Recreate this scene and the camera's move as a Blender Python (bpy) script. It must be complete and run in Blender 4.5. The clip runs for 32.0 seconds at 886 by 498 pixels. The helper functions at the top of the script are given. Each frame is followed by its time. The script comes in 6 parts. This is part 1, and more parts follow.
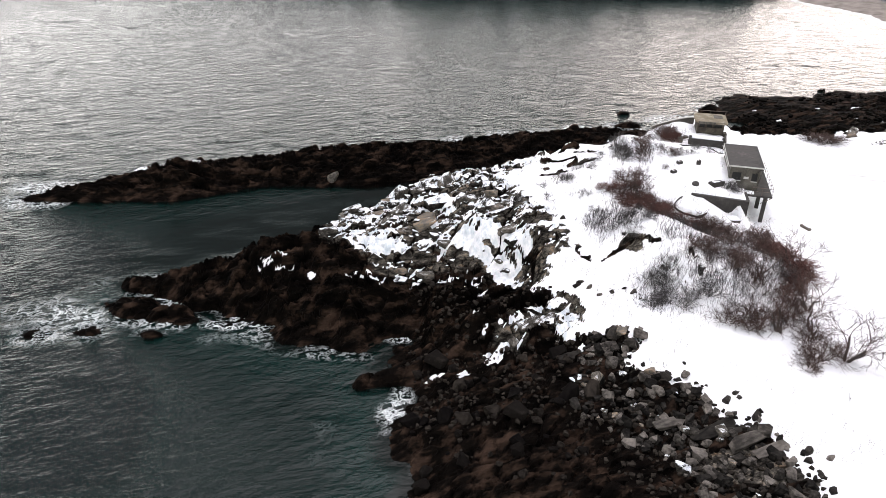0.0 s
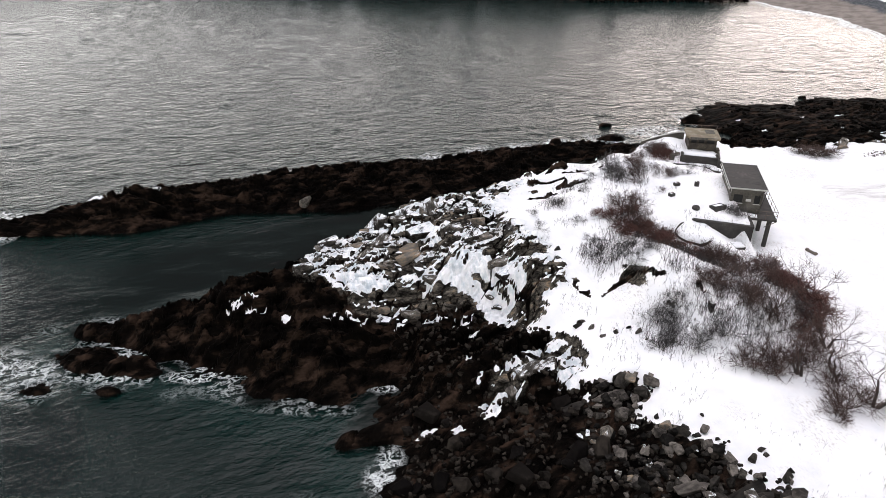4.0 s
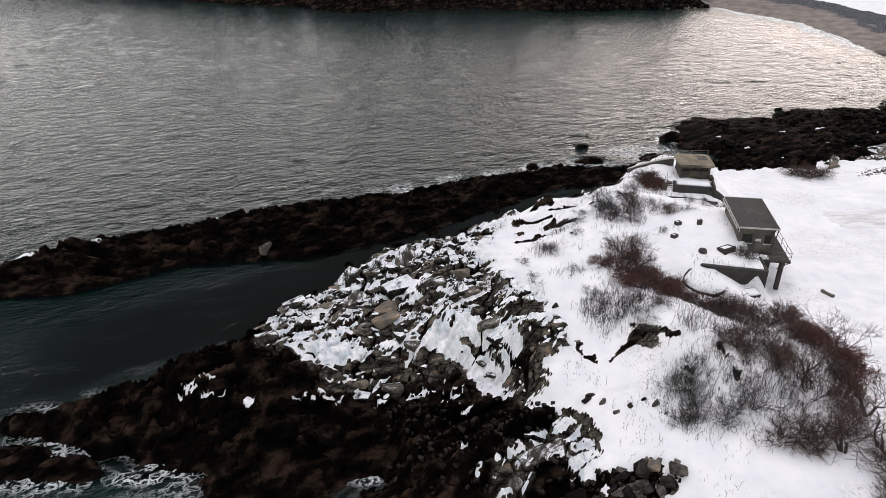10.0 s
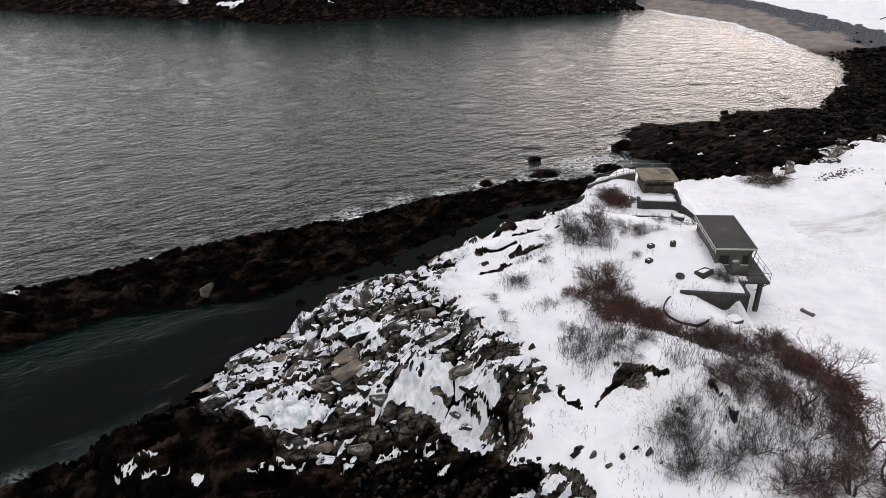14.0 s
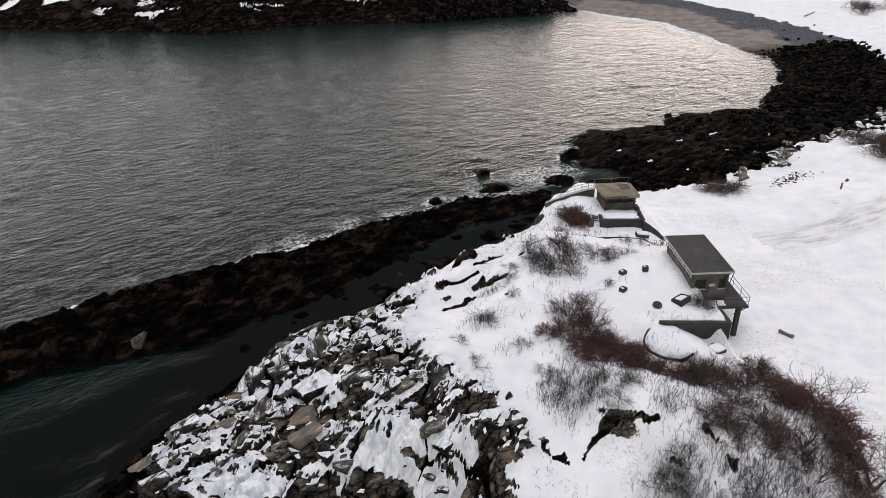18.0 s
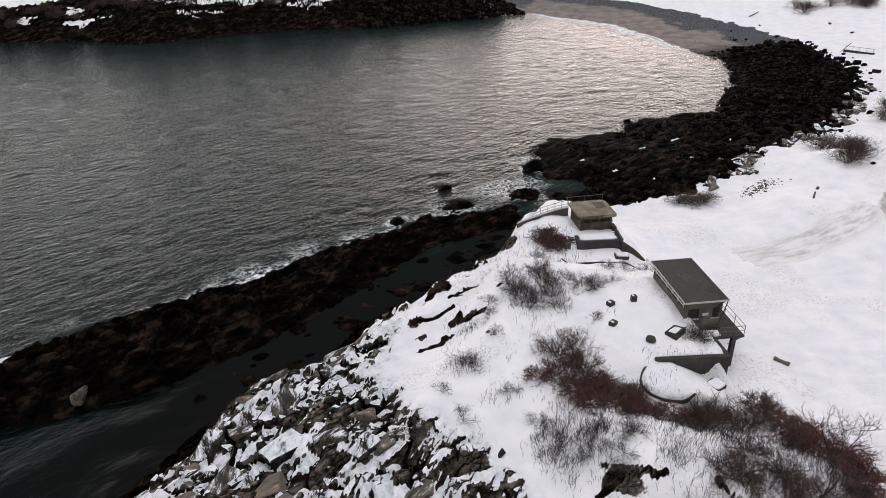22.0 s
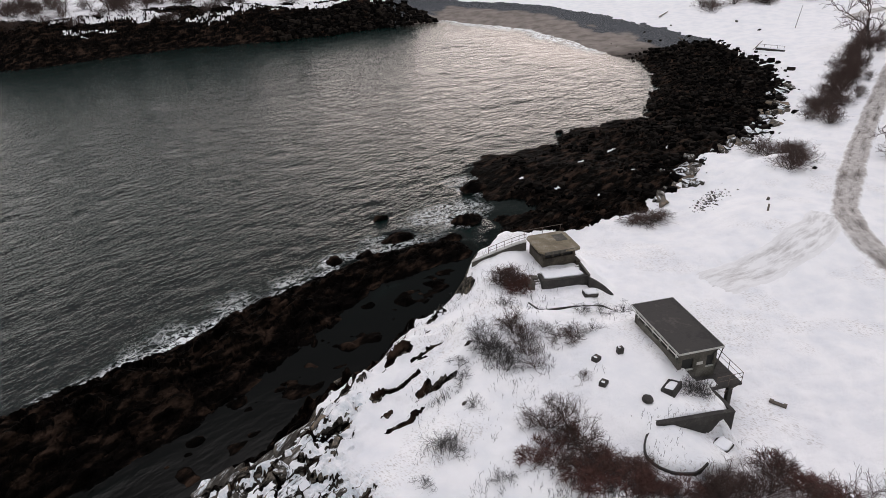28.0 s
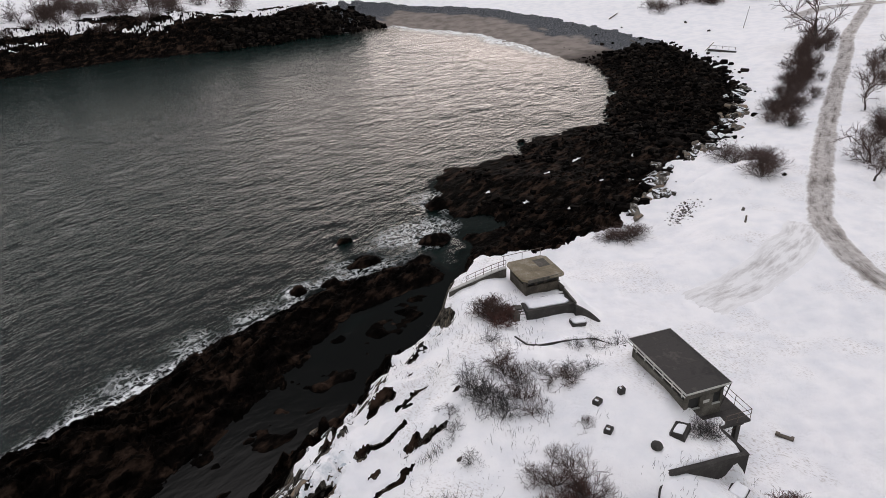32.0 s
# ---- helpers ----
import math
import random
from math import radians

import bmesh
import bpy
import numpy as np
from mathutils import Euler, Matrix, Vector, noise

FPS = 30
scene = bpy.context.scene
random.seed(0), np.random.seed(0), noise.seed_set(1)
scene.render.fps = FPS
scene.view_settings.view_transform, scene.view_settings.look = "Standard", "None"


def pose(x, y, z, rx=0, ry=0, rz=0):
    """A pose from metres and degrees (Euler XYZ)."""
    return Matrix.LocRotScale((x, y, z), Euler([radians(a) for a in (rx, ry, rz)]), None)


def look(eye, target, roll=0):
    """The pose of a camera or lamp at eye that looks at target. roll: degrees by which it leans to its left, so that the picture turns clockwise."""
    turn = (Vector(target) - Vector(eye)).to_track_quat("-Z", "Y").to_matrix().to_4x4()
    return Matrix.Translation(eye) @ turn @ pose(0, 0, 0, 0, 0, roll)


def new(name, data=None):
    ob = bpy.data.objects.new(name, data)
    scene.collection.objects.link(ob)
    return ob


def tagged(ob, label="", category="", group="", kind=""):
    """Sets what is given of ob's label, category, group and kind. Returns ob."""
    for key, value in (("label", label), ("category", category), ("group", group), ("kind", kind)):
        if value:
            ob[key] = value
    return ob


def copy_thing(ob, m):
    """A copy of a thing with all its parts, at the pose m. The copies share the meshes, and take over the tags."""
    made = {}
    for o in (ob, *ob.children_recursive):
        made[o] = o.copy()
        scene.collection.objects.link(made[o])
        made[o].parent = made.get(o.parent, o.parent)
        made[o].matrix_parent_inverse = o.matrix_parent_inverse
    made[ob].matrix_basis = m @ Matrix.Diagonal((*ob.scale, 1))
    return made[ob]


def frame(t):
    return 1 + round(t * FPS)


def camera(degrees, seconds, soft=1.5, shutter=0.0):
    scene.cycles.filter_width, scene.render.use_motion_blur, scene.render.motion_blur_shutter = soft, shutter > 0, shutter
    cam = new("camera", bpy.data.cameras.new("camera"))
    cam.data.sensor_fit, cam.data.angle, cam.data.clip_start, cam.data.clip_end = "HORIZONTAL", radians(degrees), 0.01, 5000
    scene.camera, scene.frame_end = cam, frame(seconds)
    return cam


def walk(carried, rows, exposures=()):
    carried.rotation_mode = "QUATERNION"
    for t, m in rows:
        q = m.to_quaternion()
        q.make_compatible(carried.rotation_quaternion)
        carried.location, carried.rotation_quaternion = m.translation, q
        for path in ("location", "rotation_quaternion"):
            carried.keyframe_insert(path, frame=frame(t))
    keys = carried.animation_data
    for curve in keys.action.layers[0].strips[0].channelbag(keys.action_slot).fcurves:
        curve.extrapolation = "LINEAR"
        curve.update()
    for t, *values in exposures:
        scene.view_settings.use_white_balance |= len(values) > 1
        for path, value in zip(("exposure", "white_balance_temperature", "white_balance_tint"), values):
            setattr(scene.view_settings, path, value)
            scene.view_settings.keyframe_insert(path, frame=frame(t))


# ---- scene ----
cam = camera(63.9, 32.0, soft=0.5)
PATH = [
    (0, (20.16, -22.03, 49.45), (19.275, -13.311, 44.630), 0.57),
    (0.5, (19.69, -21.05, 49.49), (18.966, -12.314, 44.666), 0.54),
    (1, (19.30, -20.10, 49.54), (18.686, -11.363, 44.718), 0.52),
    (1.5, (18.93, -19.14, 49.58), (18.361, -10.393, 44.758), 0.52),
    (2, (18.61, -18.18, 49.58), (18.070, -9.427, 44.764), 0.52),
    (3, (18.03, -16.21, 49.52), (17.535, -7.446, 44.722), 0.55),
    (3.5, (17.81, -15.23, 49.49), (17.326, -6.467, 44.700), 0.54),
    (5.5, (17.00, -11.56, 49.53), (16.603, -2.767, 44.780), 0.37),
    (6, (16.81, -10.69, 49.56), (16.441, -1.891, 44.825), 0.33),
    (7, (16.40, -8.82, 49.65), (16.082, -0.014, 44.928), 0.15),
    (8, (15.98, -6.87, 49.71), (15.744, 1.944, 44.991), 0.03),
    (9, (15.51, -5.01, 49.69), (15.409, 3.817, 44.992), -0.05),
    (10, (15.02, -3.07, 49.85), (15.083, 5.750, 45.139), -0.07),
    (11, (14.43, -1.18, 49.92), (14.700, 7.636, 45.214), -0.10),
    (12, (14.04, 0.67, 49.98), (14.485, 9.488, 45.279), -0.21),
    (13, (13.70, 2.47, 50.01), (14.339, 11.279, 45.324), -0.41),
    (14, (13.39, 4.22, 50.03), (14.243, 13.026, 45.363), -0.62),
    (14.5, (13.23, 5.13, 50.08), (14.186, 13.924, 45.415), -0.68),
    (16.5, (12.67, 8.94, 50.20), (14.057, 17.678, 45.539), -0.82),
    (17, (12.54, 9.84, 50.25), (14.029, 18.567, 45.594), -0.84),
    (18, (12.23, 11.72, 50.41), (13.936, 20.402, 45.744), -0.87),
    (19, (12.02, 13.57, 50.49), (13.945, 22.201, 45.823), -0.85),
    (20, (11.80, 15.42, 50.55), (13.878, 24.012, 45.876), -0.83),
    (21, (11.64, 17.23, 50.61), (13.870, 25.793, 45.948), -0.82),
    (22, (11.46, 19.05, 50.66), (13.853, 27.564, 45.994), -0.83),
    (23, (11.29, 20.90, 50.66), (13.896, 29.363, 46.000), -0.87),
    (24, (11.15, 22.78, 50.73), (13.961, 31.172, 46.069), -0.90),
    (25, (11.01, 24.50, 50.93), (14.008, 32.826, 46.265), -1.02),
    (25.5, (10.95, 25.32, 51.05), (14.025, 33.621, 46.394), -1.13),
    (27.5, (11.05, 28.90, 51.20), (14.446, 37.071, 46.547), -1.46),
    (28, (11.00, 29.79, 51.28), (14.476, 37.926, 46.627), -1.50),
    (29, (11.05, 31.47, 51.45), (14.685, 39.537, 46.799), -1.55),
    (30, (11.04, 33.11, 51.70), (14.840, 41.102, 47.037), -1.65),
    (31, (11.10, 34.74, 51.84), (15.040, 42.660, 47.183), -1.70),
    (32, (11.08, 36.48, 51.89), (15.179, 44.322, 47.227), -1.67),
]
walk(cam, [(t, look(eye, target, roll)) for t, eye, target, roll in PATH],
     [(t, e, 6500, 16) for t, e in ((0, 0.72), (3, 0.46), (6, 0.26), (9, 0.10), (13, 0.0), (17, -0.08), (24, -0.18), (32, -0.26))])

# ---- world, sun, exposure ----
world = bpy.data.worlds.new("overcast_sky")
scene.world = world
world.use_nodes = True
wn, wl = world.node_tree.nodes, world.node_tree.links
sky = wn.new("ShaderNodeTexSky")
sky.sky_type, sky.sun_disc = "NISHITA", False
sky.sun_elevation, sky.sun_rotation = radians(62), radians(8)
sky.air_density, sky.dust_density = 1.0, 3.0
tone = wn.new("ShaderNodeHueSaturation")
tone.inputs["Saturation"].default_value = 0.25
wl.new(sky.outputs[0], tone.inputs["Color"])
# unseen cloud deck, slightly warm towards the horizon; dark teal belt added to dim sea reflections
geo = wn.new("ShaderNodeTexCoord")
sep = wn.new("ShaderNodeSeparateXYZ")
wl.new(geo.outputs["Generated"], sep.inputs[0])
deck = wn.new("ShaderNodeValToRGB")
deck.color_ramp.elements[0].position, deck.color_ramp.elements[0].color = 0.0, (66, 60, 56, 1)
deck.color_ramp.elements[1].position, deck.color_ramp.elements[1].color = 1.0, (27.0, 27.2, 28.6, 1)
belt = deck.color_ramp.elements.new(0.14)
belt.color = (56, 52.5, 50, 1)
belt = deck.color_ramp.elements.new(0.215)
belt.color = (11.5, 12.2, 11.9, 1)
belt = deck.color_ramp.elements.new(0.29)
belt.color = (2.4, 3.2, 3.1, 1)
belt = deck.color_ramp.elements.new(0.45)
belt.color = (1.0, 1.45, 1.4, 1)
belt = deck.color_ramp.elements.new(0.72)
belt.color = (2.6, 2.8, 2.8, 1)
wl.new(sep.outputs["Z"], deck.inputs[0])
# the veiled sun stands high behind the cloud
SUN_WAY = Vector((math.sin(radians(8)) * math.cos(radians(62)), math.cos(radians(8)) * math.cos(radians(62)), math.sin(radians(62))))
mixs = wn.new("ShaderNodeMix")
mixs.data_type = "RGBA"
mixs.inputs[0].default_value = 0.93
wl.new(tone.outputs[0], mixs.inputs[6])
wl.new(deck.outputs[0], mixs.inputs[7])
# the cloud is thinnest, and warm, low in the north-east
turn = wn.new("ShaderNodeVectorMath")
turn.operation = "DOT_PRODUCT"
turn.inputs[1].default_value = (math.sin(radians(34)), math.cos(radians(34)), 0)
wl.new(geo.outputs["Generated"], turn.inputs[0])
glow = wn.new("ShaderNodeValToRGB")
ge = glow.color_ramp.elements
ge[0].position, ge[0].color = 0.45, (0.52, 0.56, 0.56, 1)
ge[1].position, ge[1].color = 1.0, (0.98, 0.94, 0.90, 1)
mid = ge.new(0.8)
mid.color = (0.63, 0.655, 0.645, 1)
wl.new(turn.outputs["Value"], glow.inputs[0])
fade = wn.new("ShaderNodeMapRange")
fade.inputs["From Min"].default_value, fade.inputs["From Max"].default_value = 0.25, 0.8
wl.new(sep.outputs["Z"], fade.inputs["Value"])
evener = wn.new("ShaderNodeMix")
evener.data_type = "RGBA"
wl.new(fade.outputs[0], evener.inputs[0])
wl.new(glow.outputs[0], evener.inputs[6])
evener.inputs[7].default_value = (1, 1, 1, 1)
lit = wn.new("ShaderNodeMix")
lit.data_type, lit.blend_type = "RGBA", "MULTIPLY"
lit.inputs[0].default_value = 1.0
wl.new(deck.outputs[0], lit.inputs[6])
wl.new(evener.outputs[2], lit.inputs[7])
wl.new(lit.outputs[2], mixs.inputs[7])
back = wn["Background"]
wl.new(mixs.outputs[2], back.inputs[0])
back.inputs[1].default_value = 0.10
sun = new("sun", bpy.data.lights.new("sun", "SUN"))
sun.data.energy, sun.data.angle, sun.data.color = 0.35, radians(40), (1.0, 0.96, 0.93)
sun.matrix_world = look(SUN_WAY * 100, (0, 0, 0))

# ---- numbers on grids ----
def hash2(ix, iy, seed):
    v = np.sin(ix * 127.1 + iy * 311.7 + seed * 74.7) * 43758.5453
    return v - np.floor(v)


def vnoise(x, y, seed=0):
    ix, iy = np.floor(x), np.floor(y)
    fx, fy = x - ix, y - iy
    fx, fy = fx * fx * fx * (fx * (fx * 6 - 15) + 10), fy * fy * fy * (fy * (fy * 6 - 15) + 10)
    a, b = hash2(ix, iy, seed), hash2(ix + 1, iy, seed)
    c, d = hash2(ix, iy + 1, seed), hash2(ix + 1, iy + 1, seed)
    return (a * (1 - fx) + b * fx) * (1 - fy) + (c * (1 - fx) + d * fx) * fy


def fbm(x, y, octaves=4, seed=0):
    """Fractal noise about -1 to 1."""
    s, amp, tot = 0, 1.0, 0.0
    for k in range(octaves):
        s = s + amp * (2 * vnoise(x, y, seed + k) - 1)
        tot += amp
        x, y, amp = x * 2.03 + 17.3, y * 2.03 - 9.1, amp * 0.5
    return s / tot * 1.4


def facets(x, y, seed=0, tilt=0.8):
    """Tilted blocks: a height for each place (about -1 to 1) and the distance to the nearest joint."""
    ix, iy = np.floor(x), np.floor(y)
    d1 = np.full(np.shape(x), 9.0)
    d2 = d1.copy()
    h = np.zeros(np.shape(x))
    for ox in (-1, 0, 1):
        for oy in (-1, 0, 1):
            cx, cy = ix + ox, iy + oy
            px, py = cx + 0.1 + 0.8 * hash2(cx, cy, seed), cy + 0.1 + 0.8 * hash2(cx, cy, seed + 3.3)
            d = (x - px) ** 2 + (y - py) ** 2
            hh = 2 * hash2(cx, cy, seed + 5.1) - 1 + tilt * (
                (2 * hash2(cx, cy, seed + 7.7) - 1) * (x - px) * 1.6 + (2 * hash2(cx, cy, seed + 9.9) - 0.6) * (y - py) * 1.6)
            nearer = d < d1
            d2 = np.where(nearer, d1, np.minimum(d2, d))
            h = np.where(nearer, hh, h)
            d1 = np.where(nearer, d, d1)
    return h, np.sqrt(d2) - np.sqrt(d1)


def smooth(a, b, v):
    t = np.clip((v - a) / (b - a), 0, 1)
    return t * t * (3 - 2 * t)


def seg_dist(x, y, ax, ay, bx, by):
    ux, uy = bx - ax, by - ay
    t = np.clip(((x - ax) * ux + (y - ay) * uy) / (ux * ux + uy * uy), 0, 1)
    return np.hypot(x - ax - t * ux, y - ay - t * uy), t


def inside_dist(x, y, poly):
    """Distance to the outline, positive inside it."""
    d, odd = np.full(np.shape(x), 1e9), np.zeros(np.shape(x), bool)
    for (ax, ay), (bx, by) in zip(poly, poly[1:] + poly[:1]):
        d = np.minimum(d, seg_dist(x, y, ax, ay, bx, by)[0])
        if ay != by:
            odd ^= ((ay > y) != (by > y)) & (x < (bx - ax) * (y - ay) / (by - ay) + ax)
    return np.where(odd, d, -d)


# ---- the lie of the land ----
COAST = [(14, -200), (14, -30), (11.3, 21), (13.2, 25), (10, 26), (9.1, 30.6), (12, 32), (11.4, 36), (8.6, 37.2), (8.3, 41), (9.6, 45.6), (6.6, 45.4), (4.1, 42.6), (-0.8, 41.8), (-4.6, 42.6), (-6.8, 46.4), (-10, 46.4),
         (-14, 46.6), (-18.5, 48.6), (-22, 49.8), (-29, 51.5), (-27, 53), (-19.5, 56.8), (-13, 60.6), (-8.7, 67.5), (-3.4, 74.6), (1.5, 80.4), (8, 85.2), (15, 87), (20, 89.8), (25.3, 92.8), (29.8, 95.5), (34.2, 98), (40.4, 101.4), (47.2, 105.6), (53.5, 112.5), (62, 121),
         (63, 132), (67.5, 146.5), (74, 153), (83, 153.5), (91, 152.5), (100, 159.6), (119, 159), (124, 167), (137, 179), (151, 201),
         (150, 226), (147.6, 265), (130, 299), (105, 296), (62, 291.6)]
FAR_COAST = [(26, 296), (-6, 292), (-20, 287.5), (-45, 303), (-70, 309), (-120, 328), (-158, 348), (-300, 420), (-900, 700), (-900, 2200), (1500, 2200), (1500, -200)]
# where the lying snow ends, towards the sea
SNOWLINE = [(50, -200), (47, 8), (44.5, 20), (42, 26.3), (38.8, 31), (34.8, 35), (31, 38.6), (26, 40.3), (19.5, 39), (19.5, 43), (25, 46.5), (22.5, 51), (17, 55),
            (13.5, 55.4), (7, 52.6), (1.2, 55), (-6.6, 63.8), (-3.5, 67), (2, 71.2), (8, 79), (14.5, 81.8), (19, 85), (22.2, 84.4), (24, 87), (26, 90), (28.8, 91.8), (32.4, 94.5), (38.2, 98.4), (44.9, 102.4), (50, 106), (57, 108),
            (64, 106), (76, 107), (88, 113), (102, 123.6), (118, 128), (132.5, 136), (153, 152.6), (166, 169), (172, 182), (181, 210), (182, 233),
            (178.5, 268), (171.5, 295), (161, 310), (147, 325), (128, 335), (110, 312), (60, 306)]
FAR_SNOW = [(20, 309), (-20, 303), (-70, 322), (-158, 362), (-300, 436), (-900, 720), (-900, 2200), (1500, 2200), (1500, -200)]
# spot heights: the hill of the headland, then the fields, the cove and the far side
HILL = [(44, 68, 13.4), (43, 78, 13.4), (38, 82, 12.8), (50, 90, 11.0), (47, 95.2, 11.3), (43.4, 97.4, 8.8), (45, 96.2, 10.3), (48.2, 70, 13.5), (48.9, 74.5, 13.5), (47.8, 67.6, 13.3), (48.6, 86, 9.6), (50.6, 84.6, 9.7), (47.6, 83.6, 11.0), (52.6, 81.5, 10), (34.5, 67, 12.2), (38, 55, 12.3), (42, 51.5, 11.6), (25, 63, 11.2),
        (27, 58, 10.6), (31.5, 50.5, 8.4), (34, 46, 7.6), (39, 33, 7.4), (50, 39, 7.8), (24, 42, 6.4), (20, 37, 6.0), (4, 57, 6.6), (8.5, 63, 7.0), (8, 73, 8.2),
        (17, 62, 9.0), (15, 74, 9.6), (24, 78, 9.4), (32, 85, 9.8), (37, 89, 9.6), (8, 51, 2.9), (18.5, 50.5, 3.6), (30, 30, 4.4), (44.5, 64.3, 13.0), (48.3, 63.2, 12.5),
        (44.8, 57.4, 10.3), (48, 58.5, 9.4), (41, 58.5, 11.4), (47.5, 79, 13.0)]
FIELD = [(54, 67, 8.2), (58, 64, 8.1), (55, 80, 8.4), (57, 92, 8.0), (70, 86, 7.6), (60, 50, 8.0), (62, 104, 6.2), (76, 104, 6.0), (88, 92, 9.0), (90, 110, 5.8), (104, 108, 8.6), (102, 121, 5.6),
         (118, 126, 5.6), (133, 134, 6.0), (153, 150, 5.6), (140, 118, 9.0), (190, 150, 9.0), (170, 182, 4.0), (182, 224, 3.6), (172, 290, 3.6), (142, 322, 4.0), (112, 316, 8), (30, 322, 10.5),
         (100, 60, 9.0), (260, 260, 7), (300, 100, 12), (-100, 360, 13), (100, 420, 10), (400, 500, 13)]


def spots(x, y, rows, p=3.0):
    num, den = 0, 0
    for px, py, pz in rows:
        w = 1 / ((x - px) ** 2 + (y - py) ** 2 + 1.5) ** (p / 2)
        num, den = num + w * pz, den + w
    return num / den


def crest(x, y, rows):
    """A rocky rib along rows of (x, y, height, half width): its height, and how far in it a place lies."""
    best, inner = np.full(np.shape(x), -9.0), np.full(np.shape(x), -99.0)
    for (ax, ay, az, aw), (bx, by, bz, bw) in zip(rows, rows[1:]):
        d, t = seg_dist(x, y, ax, ay, bx, by)
        z, w = az + (bz - az) * t, aw + (bw - aw) * t
        best = np.maximum(best, (z + 1.5) * (1 - (d / (w * 1.25)) ** 1.6) - 1.5)
        inner = np.maximum(inner, w - d)
    return np.maximum(best, -6), inner


RIDGE = [(-58, 76, 0.5, 2.5), (-46, 80, 2.4, 4), (-36, 84, 3.6, 6), (-24, 91, 2.8, 6), (-8, 96, 3.6, 8.5), (8, 102, 2.8, 8), (22, 110, 2.2, 7), (36, 117.5, 1.6, 4.5), (50, 118.5, 1.4, 4.5)]
REEF = [(-29, 52.4, 0.7, 1.8), (-22, 52, 1.2, 3.2), (-11, 52, 2.1, 5.2), (0, 50, 2.3, 6.2), (7, 49, 2.4, 4)]
# the low rib nearest the boulder beach
SPUR = [(6.5, 37, 1.0, 1.6), (13, 39.4, 1.9, 2.8), (20, 40.4, 2.4, 3)]
SKERRIES = [(44, 134.5, 0.4, 1.8), (44.5, 126, 0.8, 2.8), (33, 123, 0.5, 1.6), (38, 122.5, 0.7, 1.8), (57, 127, 1.0, 3.0), (64, 139, 1.1, 2.6), (52, 122, 0.8, 2.4), (-25.5, 47.6, 0.8, 2.4), (-19.5, 46.4, 0.9, 2.2), (-34, 41, 0.15, 1.3), (-28.5, 42, 0.2, 1.2), (-20.5, 42.2, 0.5, 1.1), (2, 85.5, 0.2, 1.0), (9, 91.4, 0.25, 1.1), (14, 96.2, 0.3, 1.4), (18.6, 96.4, 0.25, 0.9), (25.4, 103.4, 0.2, 1.0), (6, 89, 0.15, 0.7), (33, 109, 0.2, 0.9), (95, 159, .3, 1.2)]
# low rock steps in the snow: rise in metres, then the foot line with the high ground on its left
LEDGES = [(1.2, [(26.4, 82.9), (27.9, 83.5), (30.9, 84.1)]), (0.6, [(28.8, 81.2), (30.6, 82.6), (32.6, 83.8), (34.5, 83.9)]), (0.6, [(23.6, 78.4), (26.1, 79.1), (27.9, 79.7), (29.8, 80.5), (32.2, 81.3)]),
          (0.6, [(27.8, 77.7), (29.2, 77.3), (31, 77.4), (33.2, 77.8)]), (0.5, [(23.2, 74.4), (25.2, 74.9), (27, 75.2), (28.4, 75.9), (30.2, 77.0)]), (0.8, [(33.8, 89.0), (36, 90.3), (37.6, 90.6)]),
          (0.7, [(22, 81), (24.5, 83.5), (26, 86.5)]), (0.8, [(23.4, 87.6), (25.2, 89.2), (27.7, 92)]), (0.5, [(38.6, 91.8), (40.5, 92.7)]), (0.4, [(24, 76.1), (26, 76.8)]), (0.6, [(40, 99), (43, 101)])]
BANK = [(0.3, [(28.2, 54.4), (29.0, 52.9), (30.2, 51.3), (31.2, 51.7), (32.2, 52.7), (33.6, 53.6), (35.6, 52.6), (38.6, 51.6)]), (0.4, [(16.3, 57), (20, 55.8), (22.6, 53.4), (24, 50.6)]),
        (0.4, [(40.3, 50.9), (40.9, 48.6), (41.3, 46.6), (41.2, 45.2)]), (0.3, [(38.9, 49.6), (39.3, 48.0)]), (0.5, [(31, 46), (33, 47)]), (0.5, [(27, 46.5), (29.5, 47.2)])]
# bare rock standing through the snow of the west slope: place, half length, half width
OUTCROPS = [(28.7, 83.5, 2.0, 0.75), (31.0, 82.0, 0.8, 0.45), (24.2, 83.0, 1.8, 1.3), (22.6, 81.6, 1.2, 1.0), (35.4, 89.8, 1.3, 0.7), (36.9, 91.0, 0.6, 0.5), (39.6, 92.3, 0.7, 0.35), (25.2, 79.0, 1.0, 0.4),
            (29.0, 77.4, 0.9, 0.45), (27.6, 75.5, 0.8, 0.3), (25, 76.5, 0.8, 0.25), (25.2, 89.4, 1.6, 0.5), (31, 93.3, 1.0, 0.3), (34.6, 79.6, 0.5, 0.3), (30.4, 87.5, .6, .2), (33, 86.2, .5, .15), (38.5, 95.2, .8, .3), (29.4, 89.2, .7, .2)]


